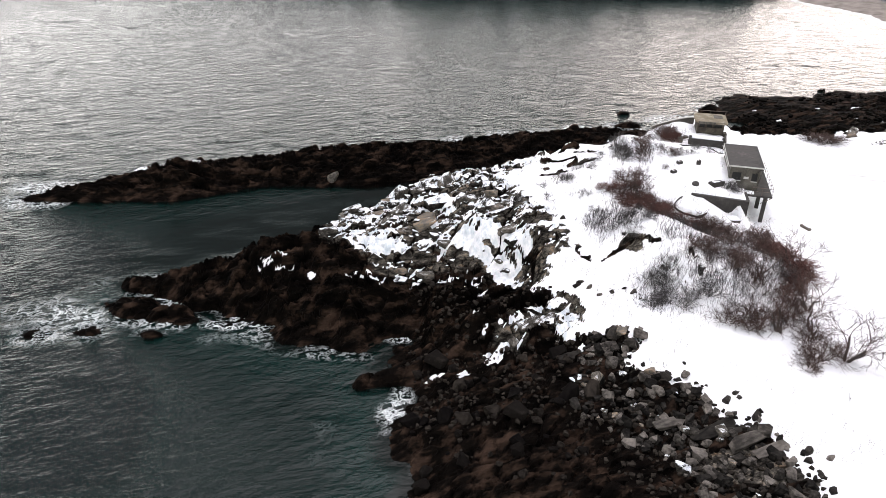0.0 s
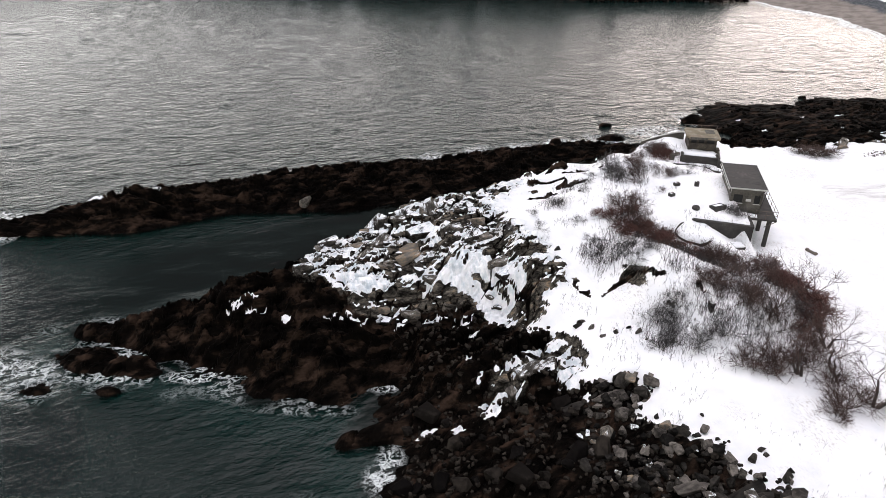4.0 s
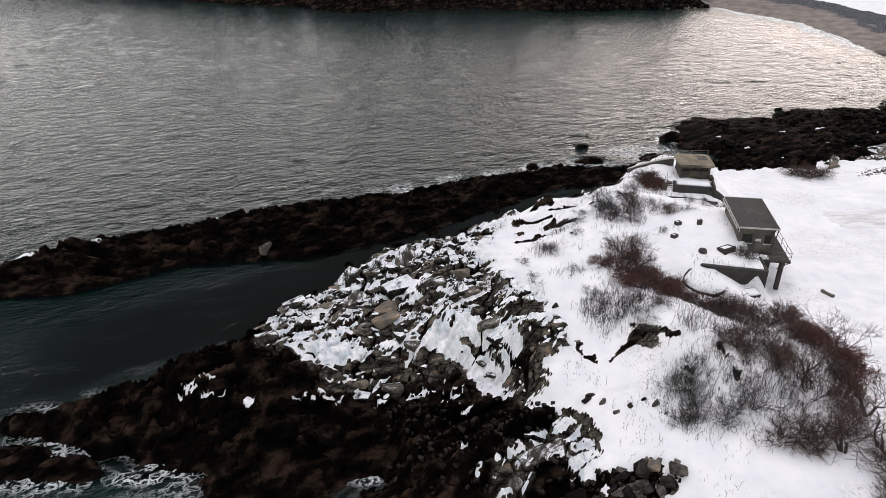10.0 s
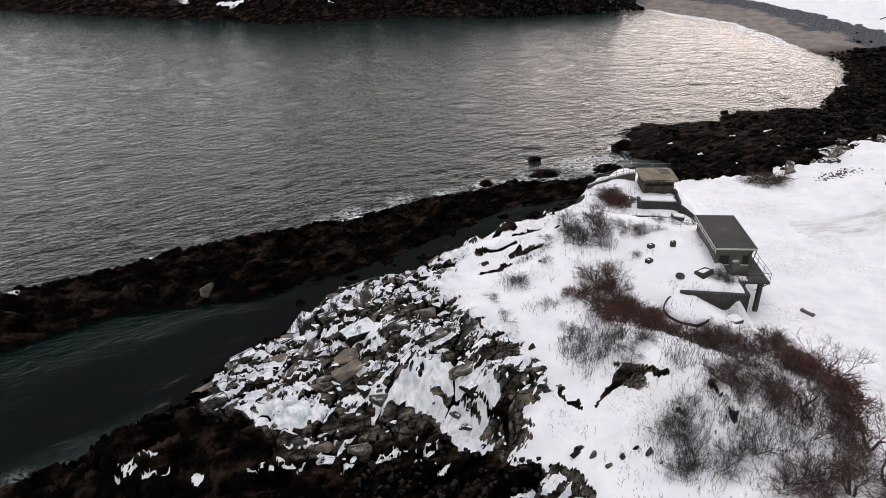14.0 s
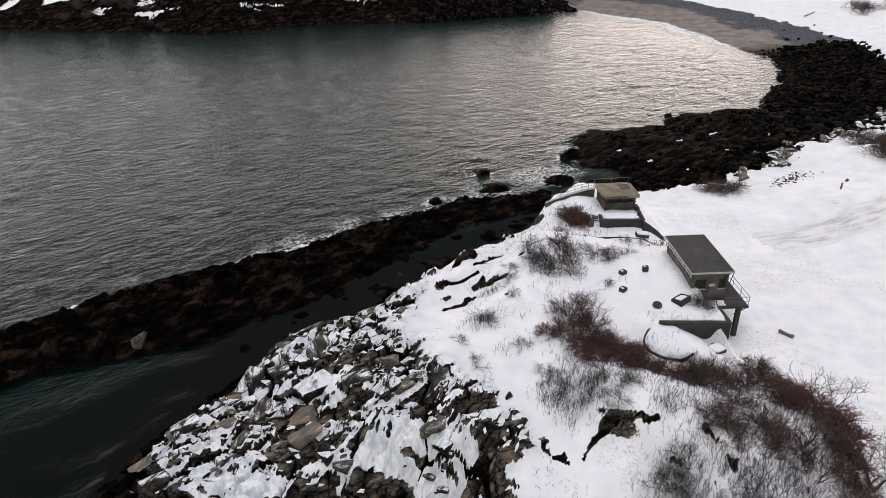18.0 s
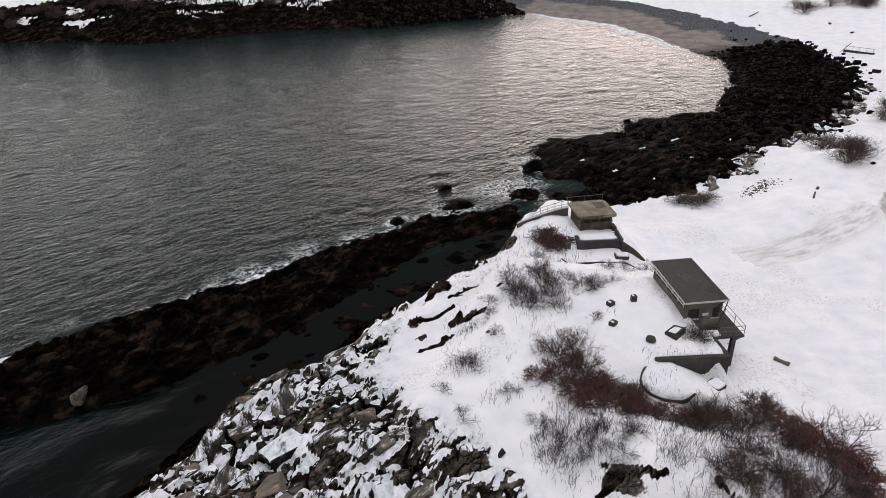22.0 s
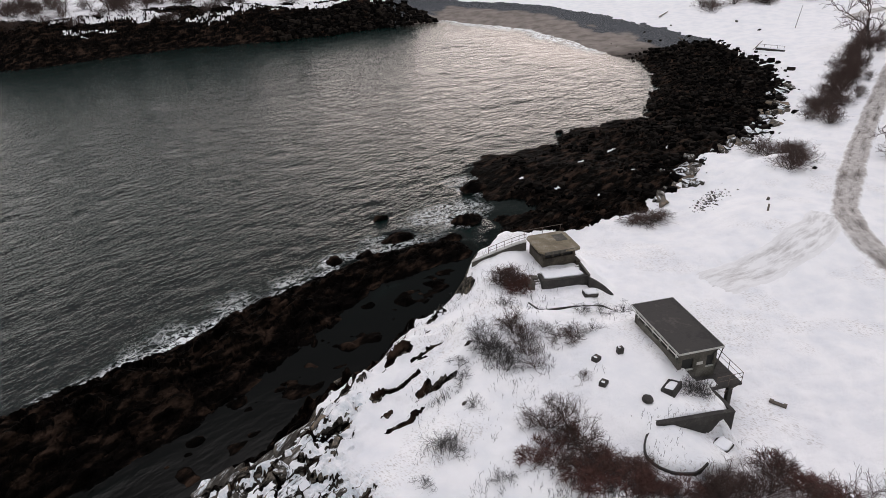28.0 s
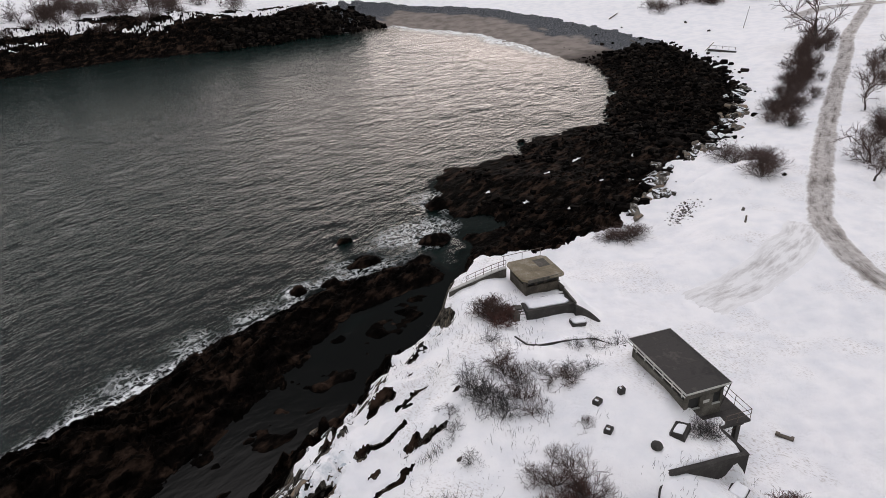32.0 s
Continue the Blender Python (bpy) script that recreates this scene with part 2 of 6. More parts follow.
def ledge(x, y, rise, line, side, bare=0):
    d, sgn = np.full(np.shape(x), 1e9), np.ones(np.shape(x))
    for (ax, ay), (bx, by) in zip(line, line[1:]):
        dd, t = seg_dist(x, y, ax, ay, bx, by)
        s = np.sign((bx - ax) * (y - ay) - (by - ay) * (x - ax)) * side
        sgn, d = np.where(dd < d, s, sgn), np.minimum(d, dd)
    s = d * sgn
    a, b = line[0], line[-1]
    ends = smooth(0.0, 1.5, np.minimum(np.hypot(x - a[0], y - a[1]), np.hypot(x - b[0], y - b[1])))
    if bare:
        return ends * smooth(bare, bare * 0.45, np.abs(s + 0.12 + 0.1 * bare))
    return rise * ends * np.where(s > 0, smooth(-0.2, 0.3, s) * np.exp(-np.maximum(s - 0.3, 0) / 2.2) * 0.6, -np.exp(s / 1.6) * 0.4 * smooth(-0.05, -0.35, s))


def strata(u, v, seed=0):
    """Beds that dip away to the north with steep broken edges to the south, heights about -0.5 to 0.5."""
    bend = 0.55 * fbm(u / 11, v / 5, 3, seed) + 0.16 * fbm(u / 2.2, v / 2.2, 2, seed + 4)
    cut = 0.55 * hash2(np.floor(u / 4.3 + 0.5 * fbm(u / 5, v / 3, 2, seed + 6)), np.floor(v / 6.0), seed + 8)
    s = v + 2.2 * bend + cut
    k = np.floor(s)
    f = s - k
    a = 0.35 + 0.65 * hash2(k, np.floor(u / 7 + 3 * hash2(k, k, seed)), seed + 2)
    return a * (smooth(0.0, 0.13, f) * (1 - 0.85 * f) - 0.4)


def upland(x, y):
    hill, field = spots(x, y, HILL, 4.0), spots(x, y, FIELD, 3.0)
    # the hill ends in a bank along the field
    d = inside_dist(x, y, [(52, 18), (53, 45), (51.5, 58), (50, 61), (50.4, 66), (51.8, 75), (53, 84), (56, 88), (57, 97), (50, 108), (20, 112), (-60, 90), (-60, 10)])
    return field + (hill - field) * smooth(-1.6, 1.6, d)


def lay(x, y):
    """The height of the ground, and masks: inland distance, boulder shore, sand, rib."""
    wob = 1.6 * fbm(x / 9, y / 9, 3, 4) + 0.7 * fbm(x / 2.5, y / 2.5, 2, 9)
    d = inside_dist(x, y, COAST + FAR_COAST) + wob
    up = upland(x, y)
    south = smooth(46, 38, y)
    cove = smooth(56, 64, x) * smooth(105, 114, y) * smooth(285, 250, y)
    bb = np.clip(south + cove, 0, 1)
    sand = smooth(206, 226, y + 0.25 * (x - 150)) * smooth(100, 128, x) * smooth(345, 325, y)
    k = 0.85 + (0.30 - 0.85) * south
    k = k + (0.13 - k) * cove
    k = k + (0.085 - k) * sand
    west = smooth(60, 66, y - 0.72 * (x - 14)) * smooth(15, 21, x) * smooth(60, 52, x)
    k = k + (1.15 + 1.0 * smooth(41, 46, x) - k) * west * smooth(200, 180, y)
    k = np.where((y > 270) & (x < 118), 0.42, k)
    shore = np.where(d > 0, k * d, np.maximum(-5, 0.45 * d))
    h = -np.log(np.exp(-1.8 * np.clip(shore, -6, 30)) + np.exp(-1.8 * up)) / 1.8
    rib1, in1 = crest(x + wob * 0.5, y + wob * 0.3, RIDGE)
    rib2, in2 = crest(x + wob * 0.5, y + wob * 0.3, REEF)
    rib3, in3 = crest(x + wob * 0.5, y + wob * 0.3, SPUR)
    h = np.maximum(h, np.maximum(np.maximum(rib1, rib2), rib3))
    in2 = np.maximum(in2, in3)
    for sx, sy, sz, sr in SKERRIES:
        dd = np.hypot((x - sx) / 1.5, y - sy) + 0.5 * wob
        h = np.maximum(h, np.maximum((sz + 1.2) * (1 - (dd / sr) ** 2) - 1.2 + sz * 0.3, -6))
    # the drained gut behind the long rib is shallow
    gut = smooth(6, 2, np.abs((y - 88) - 0.62 * (x - 8))) * smooth(-2, 8, x) * smooth(56, 48, x)
    h = np.where((h < -0.25) & (gut > 0), np.maximum(h, -5 + (4.85 + 0.8 * fbm(x / 3.2 + y / 9, y / 2.2, 3, 14)) * gut), h)
    return h, d, up, bb, sand, np.maximum(in1, in2), cove, gut


STRIKE = radians(24)
BROW = [(-8.5, 62.5), (-5, 59.5), (1, 55), (8, 52.4), (17, 54.5), (24, 51), (27.5, 55), (24, 60), (20.5, 66), (19.5, 73), (22.5, 79), (17, 82), (12.5, 81.5), (8.0, 79), (1.5, 71)]
# snow that holds on the crag, and faces that stay bare: place, half length, half width, how much
DRIFTS = [(4.0, 56.2, 4.6, 2.4, 1.5), (-6.3, 62.6, 2.2, 1.9, 1.2), (3.0, 61.6, 4.2, 1.3, 0.8), (17.5, 55.4, 7.5, 3.0, 1.5), (9.5, 60.2, 3.4, 2.6, -1.5), (23.4, 57.4, 2.4, 1.5, -0.7), (16.5, 60.5, 3.2, 2.0, 0.5), (25.5, 60, 2.0, 2.0, 0.6), (14.6, 68.5, 2.4, 3.2, -0.25),
          (10.6, 79.0, 2.6, 2.0, -1.0), (17.0, 80.6, 4.5, 1.6, -0.55), (10.5, 66.6, 3.2, 1.4, 0.7), (7.0, 70.5, 3.0, 2.2, -0.3), (-1.5, 64.8, 1.8, 1.2, -0.7), (13, 75.4, 3.5, 1.0, -0.5), (20, 62, 2.5, 1.6, -0.1)]
# snow left lying on the tidal rock: place, half length, half width
PATCHES = [(-8.2, 51.6, 2.5, 0.6), (-4.6, 61, 1.3, 0.7), (-3.0, 58.4, 1.8, 0.5), (-5.8, 63.2, 0.8, 0.6), (-3.4, 50.8, 0.5, 0.5), (2.8, 51.7, 2.6, 0.35), (14.0, 52.3, 3.2, 0.8), (17.6, 50.2, 0.7, 0.5), (17.1, 43.5, 0.6, 0.5),
           (19.6, 38.2, 1.0, 0.7), (13.6, 37.2, 1.2, 0.4), (16.4, 36.8, 0.7, 0.35), (-13.2, 58.2, 1.1, 0.4), (9.5, 51.8, 0.8, 0.4), (18.6, 41.4, 0.6, 0.5), (-41, 82.4, 1.2, 0.7), (-33, 86, 0.8, 0.5), (-19, 97, 1.6, 0.6), (86, 137, 1.6, 0.5), (96, 141, 2.2, 0.6), (76, 129, 1.3, 0.7), (80, 122, 1.0, 0.6),
           (108, 147, 1.4, 0.5), (118, 142, 1.0, 0.5), (90, 126, 0.9, 0.5), (73, 137, 1.2, 0.5), (104, 134, 1.0, 0.5)]


def ground(x, y):
    x, y = np.asarray(x, float), np.asarray(y, float)
    h, d, up, bb, sand, rib, cove, gut = lay(x, y)
    u, v = x * math.cos(STRIKE) + y * math.sin(STRIKE), -x * math.sin(STRIKE) + y * math.cos(STRIKE)
    warp = 0.5 * fbm(x / 3, y / 3, 2, 21)
    f1, j1 = facets(u / 7.0 + warp * 0.25, v / 3.6 + warp * 0.3, 1)
    f2, j2 = facets(u / 2.4 + warp * 0.3, v / 1.3 + warp * 0.5, 2)
    f3, j3 = facets(u / 0.9 + warp, v / 0.6 + warp, 6)
    snow_in = inside_dist(x, y, SNOWLINE + FAR_SNOW) + (1.2 + 1.3 * cove + 0.9 * smooth(46, 38, y)) * fbm(x / 3.5, y / 3.5, 4, 33)
    brow = smooth(-2.5, 1.5, inside_dist(x, y, BROW) + 1.5 * fbm(x / 4, y / 4, 3, 35))
    knob = smooth(5.5, 3.5, np.hypot((x - 23.0) / 1.25, y - 42.5))
    low = smooth(1.5, -1.5, snow_in) * (1 - sand)
    far_cliff = smooth(286, 291, y) * smooth(34, 22, d) * smooth(122, 112, x)
    outc = np.zeros(np.shape(x))
    ragged = 0.45 * fbm(x / 0.8, y / 0.8, 3, 37)
    for ox, oy, ra, rb in OUTCROPS:
        du, dv = (x - ox) * math.cos(STRIKE) + (y - oy) * math.sin(STRIKE), -(x - ox) * math.sin(STRIKE) + (y - oy) * math.cos(STRIKE)
        outc = np.maximum(outc, smooth(1.25, 0.85, np.hypot(du / ra, dv / (rb * 0.75)) + ragged))
    crag = np.clip(np.maximum(np.maximum(low, brow), np.maximum(knob, far_cliff)), 0, 1) * (1 - sand)
    amp = crag * np.clip(0.4 + h / 4, 0.3, 1) * (1 - 0.5 * brow) * (1 - 0.55 * bb * (1 - knob)) * (1 - 0.15 * cove) * (1 - 0.45 * smooth(119, 122, y) * smooth(92, 84, x) * smooth(175, 165, y)) * (1 - 0.2 * smooth(78, 88, y) * smooth(0, 3, rib))
    blocky = 0.78 * f1 + (0.46 + 0.35 * brow) * f2 + (0.16 + 0.22 * brow) * f3 + 0.30 * fbm(x / 1.2, y / 1.2, 3, 41)
    joint = -0.8 * smooth(0.17, 0.0, j2) - 0.9 * smooth(0.11, 0.0, j1)
    # tilted beds make the ribs, the reef and the shelf; loose blocks take over on the brow and the beach
    beds = 1.9 * strata(u / 1.6, v / 3.3, 31) + 0.8 * strata(u / 0.7, v / 1.25, 41) + 0.42 * fbm(u / 3.0, v / 1.1, 4, 45) + 0.35 * f1 + 0.42 * f2 + 0.16 * f3
    shelf = np.clip(low * (1 - brow) * (1 - knob) * (1 - far_cliff) * (1 - 0.8 * bb * (1 - cove)), 0, 1)
    kb = np.clip(shelf + 0.55 * brow, 0, 1)
    rough = blocky + (beds - blocky) * kb
    joint = joint * (1 - 0.5 * kb)
    hh = h + amp * (rough + joint) * smooth(-4, 0.5, h) * (1 - far_cliff * 0.45) * (1 - 0.8 * gut)
    hh = hh + outc * (0.22 + 0.3 * f2 + 0.15 * f3)
    hh = hh + (1 - crag) * (0.22 * fbm(x / 5, y / 5, 4, 51) + 0.06 * fbm(x / 0.9, y / 0.9, 2, 53)) * (1 - 0.7 * sand)
    hh = hh - 2.2 * smooth(1.25, 0.6, np.hypot((x - 66) / 4.6, (y - 129) / 3.4) + 0.35 * fbm(x / 3, y / 3, 3, 63)) - 1.3 * smooth(1.25, 0.7, np.hypot((x - 75) / 2.2, (y - 118) / 1.3) + 0.3 * fbm(x / 2, y / 2, 2, 64))
    lx, ly = x + 0.3 * fbm(x / 1.6, y / 1.6, 3, 57), y + 0.3 * fbm(x / 1.6, y / 1.6, 3, 59)
    for rise, line in LEDGES + BANK:
        hh = hh + ledge(lx, ly, rise, line, 1)
    # the built-up terrace and its apron are level
    td = inside_dist(x, y, [(43.0, 63.0), (49.65, 61.7), (50.1, 65.3), (48.2, 66.6), (49.2, 74), (46, 76), (42, 73), (41.6, 66)])
    hh = hh + (np.minimum(12.42 + 0.15 * (y - 61.8), 13.45) + 0.04 * fbm(x / 2, y / 2, 3, 58) - hh) * smooth(-0.15, 0.15, np.where(y < 65, td, td * 0.12))
    ad = np.hypot((x - 44.8) / 4.0, (y - 60.4) / 2.6)
    hh = hh + (np.maximum(12.3 - 0.55 * np.maximum(x - 44.4, 0), 10.3) + 0.05 * fbm(x, y, 3, 56) - hh) * smooth(1.12, 0.9, ad) * smooth(0.3, 0.0, td)
    step = hh * 0
    shake, broken = 0.25 * fbm(x / 0.5, y / 0.5, 2, 61), smooth(-0.75, -0.3, fbm(x / 1.7, y / 1.7, 3, 62))
    for rise, line in LEDGES + BANK:
        wide = (0.24 if line in [r[1] for r in LEDGES] else 0.33) * (0.6 + 0.5 * rise)
        step = np.maximum(step, ledge(lx + shake, ly, rise, line, 1, wide) * broken)
    return hh, crag, d, bb, sand, rib, h, snow_in, brow, knob, cove, far_cliff, j1, j2, step, outc


# ---- materials ----
def material(name, base=(0.5, 0.5, 0.5), rough=0.7, metal=0.0):
    m = bpy.data.materials.new(name)
    m.use_nodes = True
    b = m.node_tree.nodes["Principled BSDF"]
    b.inputs["Base Color"].default_value = (*base, 1)
    b.inputs["Roughness"].default_value = rough
    b.inputs["Metallic"].default_value = metal
    return m, m.node_tree.nodes, m.node_tree.links, b


def nz(n, l, scale, detail=4, coord="Object", rough=0.55, stretch=None):
    c = n.new("ShaderNodeTexCoord")
    t = n.new("ShaderNodeTexNoise")
    t.inputs["Scale"].default_value, t.inputs["Detail"].default_value, t.inputs["Roughness"].default_value = scale, detail, rough
    src = c.outputs[coord]
    if stretch:
        mp = n.new("ShaderNodeMapping")
        mp.vector_type = "TEXTURE"
        mp.inputs["Scale"].default_value = tuple(1 / v for v in stretch)
        mp.inputs["Rotation"].default_value = (0, 0, radians(24))
        l.new(src, mp.inputs[0])
        src = mp.outputs[0]
    l.new(src, t.inputs["Vector"])
    return t.outputs["Fac"]


def ramp(n, l, src, rows):
    r = n.new("ShaderNodeValToRGB")
    e = r.color_ramp.elements
    while len(e) < len(rows):
        e.new(0.5)
    for el, (p, c) in zip(e, rows):
        el.position, el.color = p, (*c, 1) if len(c) == 3 else c
    l.new(src, r.inputs[0])
    return r.outputs[0]


def mix(n, l, fac, a, b, how="MIX"):
    m = n.new("ShaderNodeMix")
    m.data_type, m.blend_type = "RGBA", how
    for k, v in ((0, fac), (6, a), (7, b)):
        if isinstance(v, (int, float)):
            m.inputs[k].default_value = v
        elif isinstance(v, tuple):
            m.inputs[k].default_value = (*v, 1)
        else:
            l.new(v, m.inputs[k])
    return m.outputs[2]


def calc(n, l, how, a, b=0.0, clamp=False):
    m = n.new("ShaderNodeMath")
    m.operation, m.use_clamp = how, clamp
    for k, v in ((0, a), (1, b)):
        if isinstance(v, (int, float)):
            m.inputs[k].default_value = v
        else:
            l.new(v, m.inputs[k])
    return m.outputs[0]


def attr(n, name):
    a = n.new("ShaderNodeAttribute")
    a.attribute_name = name
    return a.outputs["Fac"]


def bump(n, l, b, src, strength=0.4, dist=0.05):
    k = n.new("ShaderNodeBump")
    k.inputs["Strength"].default_value, k.inputs["Distance"].default_value = strength, dist
    l.new(src, k.inputs["Height"])
    l.new(k.outputs[0], b.inputs["Normal"])


def grained(name, rows, scale, rough=0.75, metal=0.0, bump_d=0.02, stretch=None, fine=8.0):
    """A surface whose colour runs along a ramp by noise at two scales."""
    m, n, l, b = material(name, rows[0][1], rough, metal)
    a, c = nz(n, l, scale, 5, stretch=stretch), nz(n, l, scale * fine, 3, stretch=stretch)
    s = calc(n, l, "ADD", calc(n, l, "MULTIPLY", a, 0.7), calc(n, l, "MULTIPLY", c, 0.3))
    l.new(ramp(n, l, s, rows), b.inputs["Base Color"])
    bump(n, l, b, s, 0.5, bump_d)
    return m


# ground: snow over rock, weed-black for wet rock in the tide's reach and for painted joint shade, sand and shingle in
# the cove
M_GROUND, n, l, b = material("snowy_ground", rough=0.85)
dry = ramp(n, l, nz(n, l, 0.8, 9, stretch=(0.6, 1.5, 1.5), rough=0.65), [(0.34, (0.006, 0.0055, 0.005)), (0.46, (0.042, 0.038, 0.033)), (0.58, (0.145, 0.13, 0.11)), (0.72, (0.30, 0.205, 0.13))])
vm = n.new("ShaderNodeMapping")
vm.inputs["Scale"].default_value, vm.inputs["Rotation"].default_value = (0.5, 1.3, 1.1), (0.25, 0.1, -radians(24))
vc = n.new("ShaderNodeTexCoord")
l.new(vc.outputs["Object"], vm.inputs[0])
vt = n.new("ShaderNodeTexVoronoi")
vt.feature = "DISTANCE_TO_EDGE"
vt.inputs["Scale"].default_value = 0.9
l.new(mix(n, l, 0.12, vm.outputs[0], nz(n, l, 1.5, 5)), vt.inputs["Vector"])
split = ramp(n, l, vt.outputs["Distance"], [(0.0, (0.12, 0.12, 0.12)), (0.05, (0.6, 0.6, 0.6)), (0.13, (1, 1, 1))])
dry = mix(n, l, 1.0, dry, split, "MULTIPLY")
dry = mix(n, l, 1.0, dry, ramp(n, l, nz(n, l, 5.0, 6, stretch=(0.35, 2.0, 2.0), rough=0.7), [(0.36, (0.35, 0.34, 0.33)), (0.52, (1, 1, 1)), (0.68, (1.7, 1.6, 1.45))]), "MULTIPLY")
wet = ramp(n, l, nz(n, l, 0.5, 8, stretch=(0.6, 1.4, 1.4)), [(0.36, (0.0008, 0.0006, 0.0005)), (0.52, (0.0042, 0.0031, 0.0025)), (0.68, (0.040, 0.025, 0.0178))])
# this attribute also carries shade painted into the brow's joints and ledge feet
wetshadef = calc(n, l, "ADD", attr(n, "wet"), calc(n, l, "MULTIPLY", calc(n, l, "SUBTRACT", nz(n, l, 1.2, 5), 0.5), 0.9))
wetshadef = ramp(n, l, wetshadef, [(0.35, (0, 0, 0)), (0.6, (1, 1, 1))])
rock = mix(n, l, wetshadef, dry, wet)
sandc = ramp(n, l, nz(n, l, 0.25, 6), [(0.35, (0.17, 0.148, 0.132)), (0.6, (0.27, 0.235, 0.21))])
shing = ramp(n, l, nz(n, l, 2.2, 7, rough=0.7), [(0.36, (0.012, 0.012, 0.014)), (0.5, (0.07, 0.075, 0.082)), (0.66, (0.24, 0.25, 0.265))])
rock = mix(n, l, attr(n, "sand"), rock, sandc)
rock = mix(n, l, attr(n, "shingle"), rock, shing)
snowf = calc(n, l, "ADD", attr(n, "snow"), calc(n, l, "MULTIPLY", calc(n, l, "SUBTRACT", nz(n, l, 1.5, 8, rough=0.7, stretch=(0.5, 1.5, 1.5)), 0.5), 0.8))
snowf = ramp(n, l, snowf, [(0.46, (0, 0, 0)), (0.54, (1, 1, 1))])
snowc = ramp(n, l, nz(n, l, 0.35, 6), [(0.3, (0.80, 0.805, 0.83)), (0.6, (0.90, 0.89, 0.895))])
snowc = mix(n, l, calc(n, l, "MULTIPLY", attr(n, "icy"), ramp(n, l, nz(n, l, 0.9, 8, rough=0.7, stretch=(1.4, 0.7, 0.5)), [(0.44, (0, 0, 0)), (0.62, (0.9, 0.9, 0.9))])), snowc, (0.50, 0.56, 0.60))
grassf = calc(n, l, "MULTIPLY", attr(n, "stubble"), ramp(n, l, nz(n, l, 5.0, 4, stretch=(1.5, 0.6, 1)), [(0.52, (0, 0, 0)), (0.66, (1, 1, 1))]))
snowc = mix(n, l, grassf, snowc, (0.30, 0.24, 0.19))
l.new(mix(n, l, snowf, rock, snowc), b.inputs["Base Color"])
rr = mix(n, l, wetshadef, (0.85, 0.85, 0.85), (0.75, 0.75, 0.75))
l.new(mix(n, l, snowf, rr, (0.7, 0.7, 0.7)), b.inputs["Roughness"])
bump(n, l, b, nz(n, l, 2.2, 9, rough=0.72), 0.7, 0.2)
b.inputs["Specular IOR Level"].default_value = 0.015

# sea: dark green water, wind ripple over swell, foam lace near the rocks
M_SEA, n, l, b = material("sea_water", (0.002, 0.01, 0.009), 0.1)
b.inputs["Specular IOR Level"].default_value = 0.38
b.inputs["IOR"].default_value = 1.333
w1 = nz(n, l, 1.1, 5, stretch=(0.5, 1.0, 1), rough=0.62)
w2 = nz(n, l, 0.42, 4, stretch=(0.55, 1.0, 1))
foamn = nz(n, l, 0.75, 9, rough=0.72, stretch=(0.7, 1.2, 1))
fv = n.new("ShaderNodeTexVoronoi")
fv.feature = "DISTANCE_TO_EDGE"
fv.inputs["Scale"].default_value = 0.62
fc = n.new("ShaderNodeTexCoord")
fw = n.new("ShaderNodeTexNoise")
fw.inputs["Scale"].default_value, fw.inputs["Detail"].default_value = 0.5, 6
l.new(fc.outputs["Object"], fw.inputs["Vector"])
push = n.new("ShaderNodeVectorMath")
push.operation = "MULTIPLY_ADD"
push.inputs[1].default_value = (4.5, 4.5, 0)
l.new(fw.outputs["Color"], push.inputs[0])
l.new(fc.outputs["Object"], push.inputs[2])
l.new(push.outputs[0], fv.inputs["Vector"])
lace = calc(n, l, "MULTIPLY", ramp(n, l, fv.outputs["Distance"], [(0.0, (1, 1, 1)), (0.035, (0.5, 0.5, 0.5)), (0.09, (0, 0, 0))]), ramp(n, l, foamn, [(0.44, (0, 0, 0)), (0.56, (1, 1, 1))]))
lace = calc(n, l, "ADD", lace, ramp(n, l, calc(n, l, "ABSOLUTE", calc(n, l, "SUBTRACT", foamn, 0.5)), [(0.0, (0.75, 0.75, 0.75)), (0.03, (0, 0, 0))]), True)
ff = attr(n, "foam")
core = ramp(n, l, calc(n, l, "ADD", ff, calc(n, l, "MULTIPLY", calc(n, l, "SUBTRACT", nz(n, l, 0.6, 9, rough=0.75), 0.5), 1.9)), [(0.98, (0, 0, 0)), (1.2, (1, 1, 1))])
fm = calc(n, l, "ADD", core, calc(n, l, "MULTIPLY", lace, ramp(n, l, ff, [(0.06, (0, 0, 0)), (0.5, (0.95, 0.95, 0.95))])), True)
deep = mix(n, l, attr(n, "shoal"), (0.0008, 0.0066, 0.0056), (0.0013, 0.0125, 0.0105))
deep = mix(n, l, attr(n, "sandy"), deep, (0.19, 0.16, 0.135))
deep = mix(n, l, attr(n, "gut"), deep, (0.0012, 0.0010, 0.0009))
l.new(mix(n, l, fm, deep, (0.75, 0.78, 0.78)), b.inputs["Base Color"])
l.new(mix(n, l, fm, (0.10, 0.10, 0.10), (0.7, 0.7, 0.7)), b.inputs["Roughness"])
hs = calc(n, l, "ADD", calc(n, l, "MULTIPLY", w1, 0.8), calc(n, l, "MULTIPLY", w2, 1.1))
w3 = nz(n, l, 2.6, 3, stretch=(0.35, 1.0, 1), rough=0.6)
hs = calc(n, l, "ADD", hs, calc(n, l, "MULTIPLY", w3, 0.22))
hs = calc(n, l, "MULTIPLY", hs, calc(n, l, "SUBTRACT", 1.0, calc(n, l, "MULTIPLY", attr(n, "gut"), 0.88)))
bump(n, l, b, hs, 0.75, 0.36)

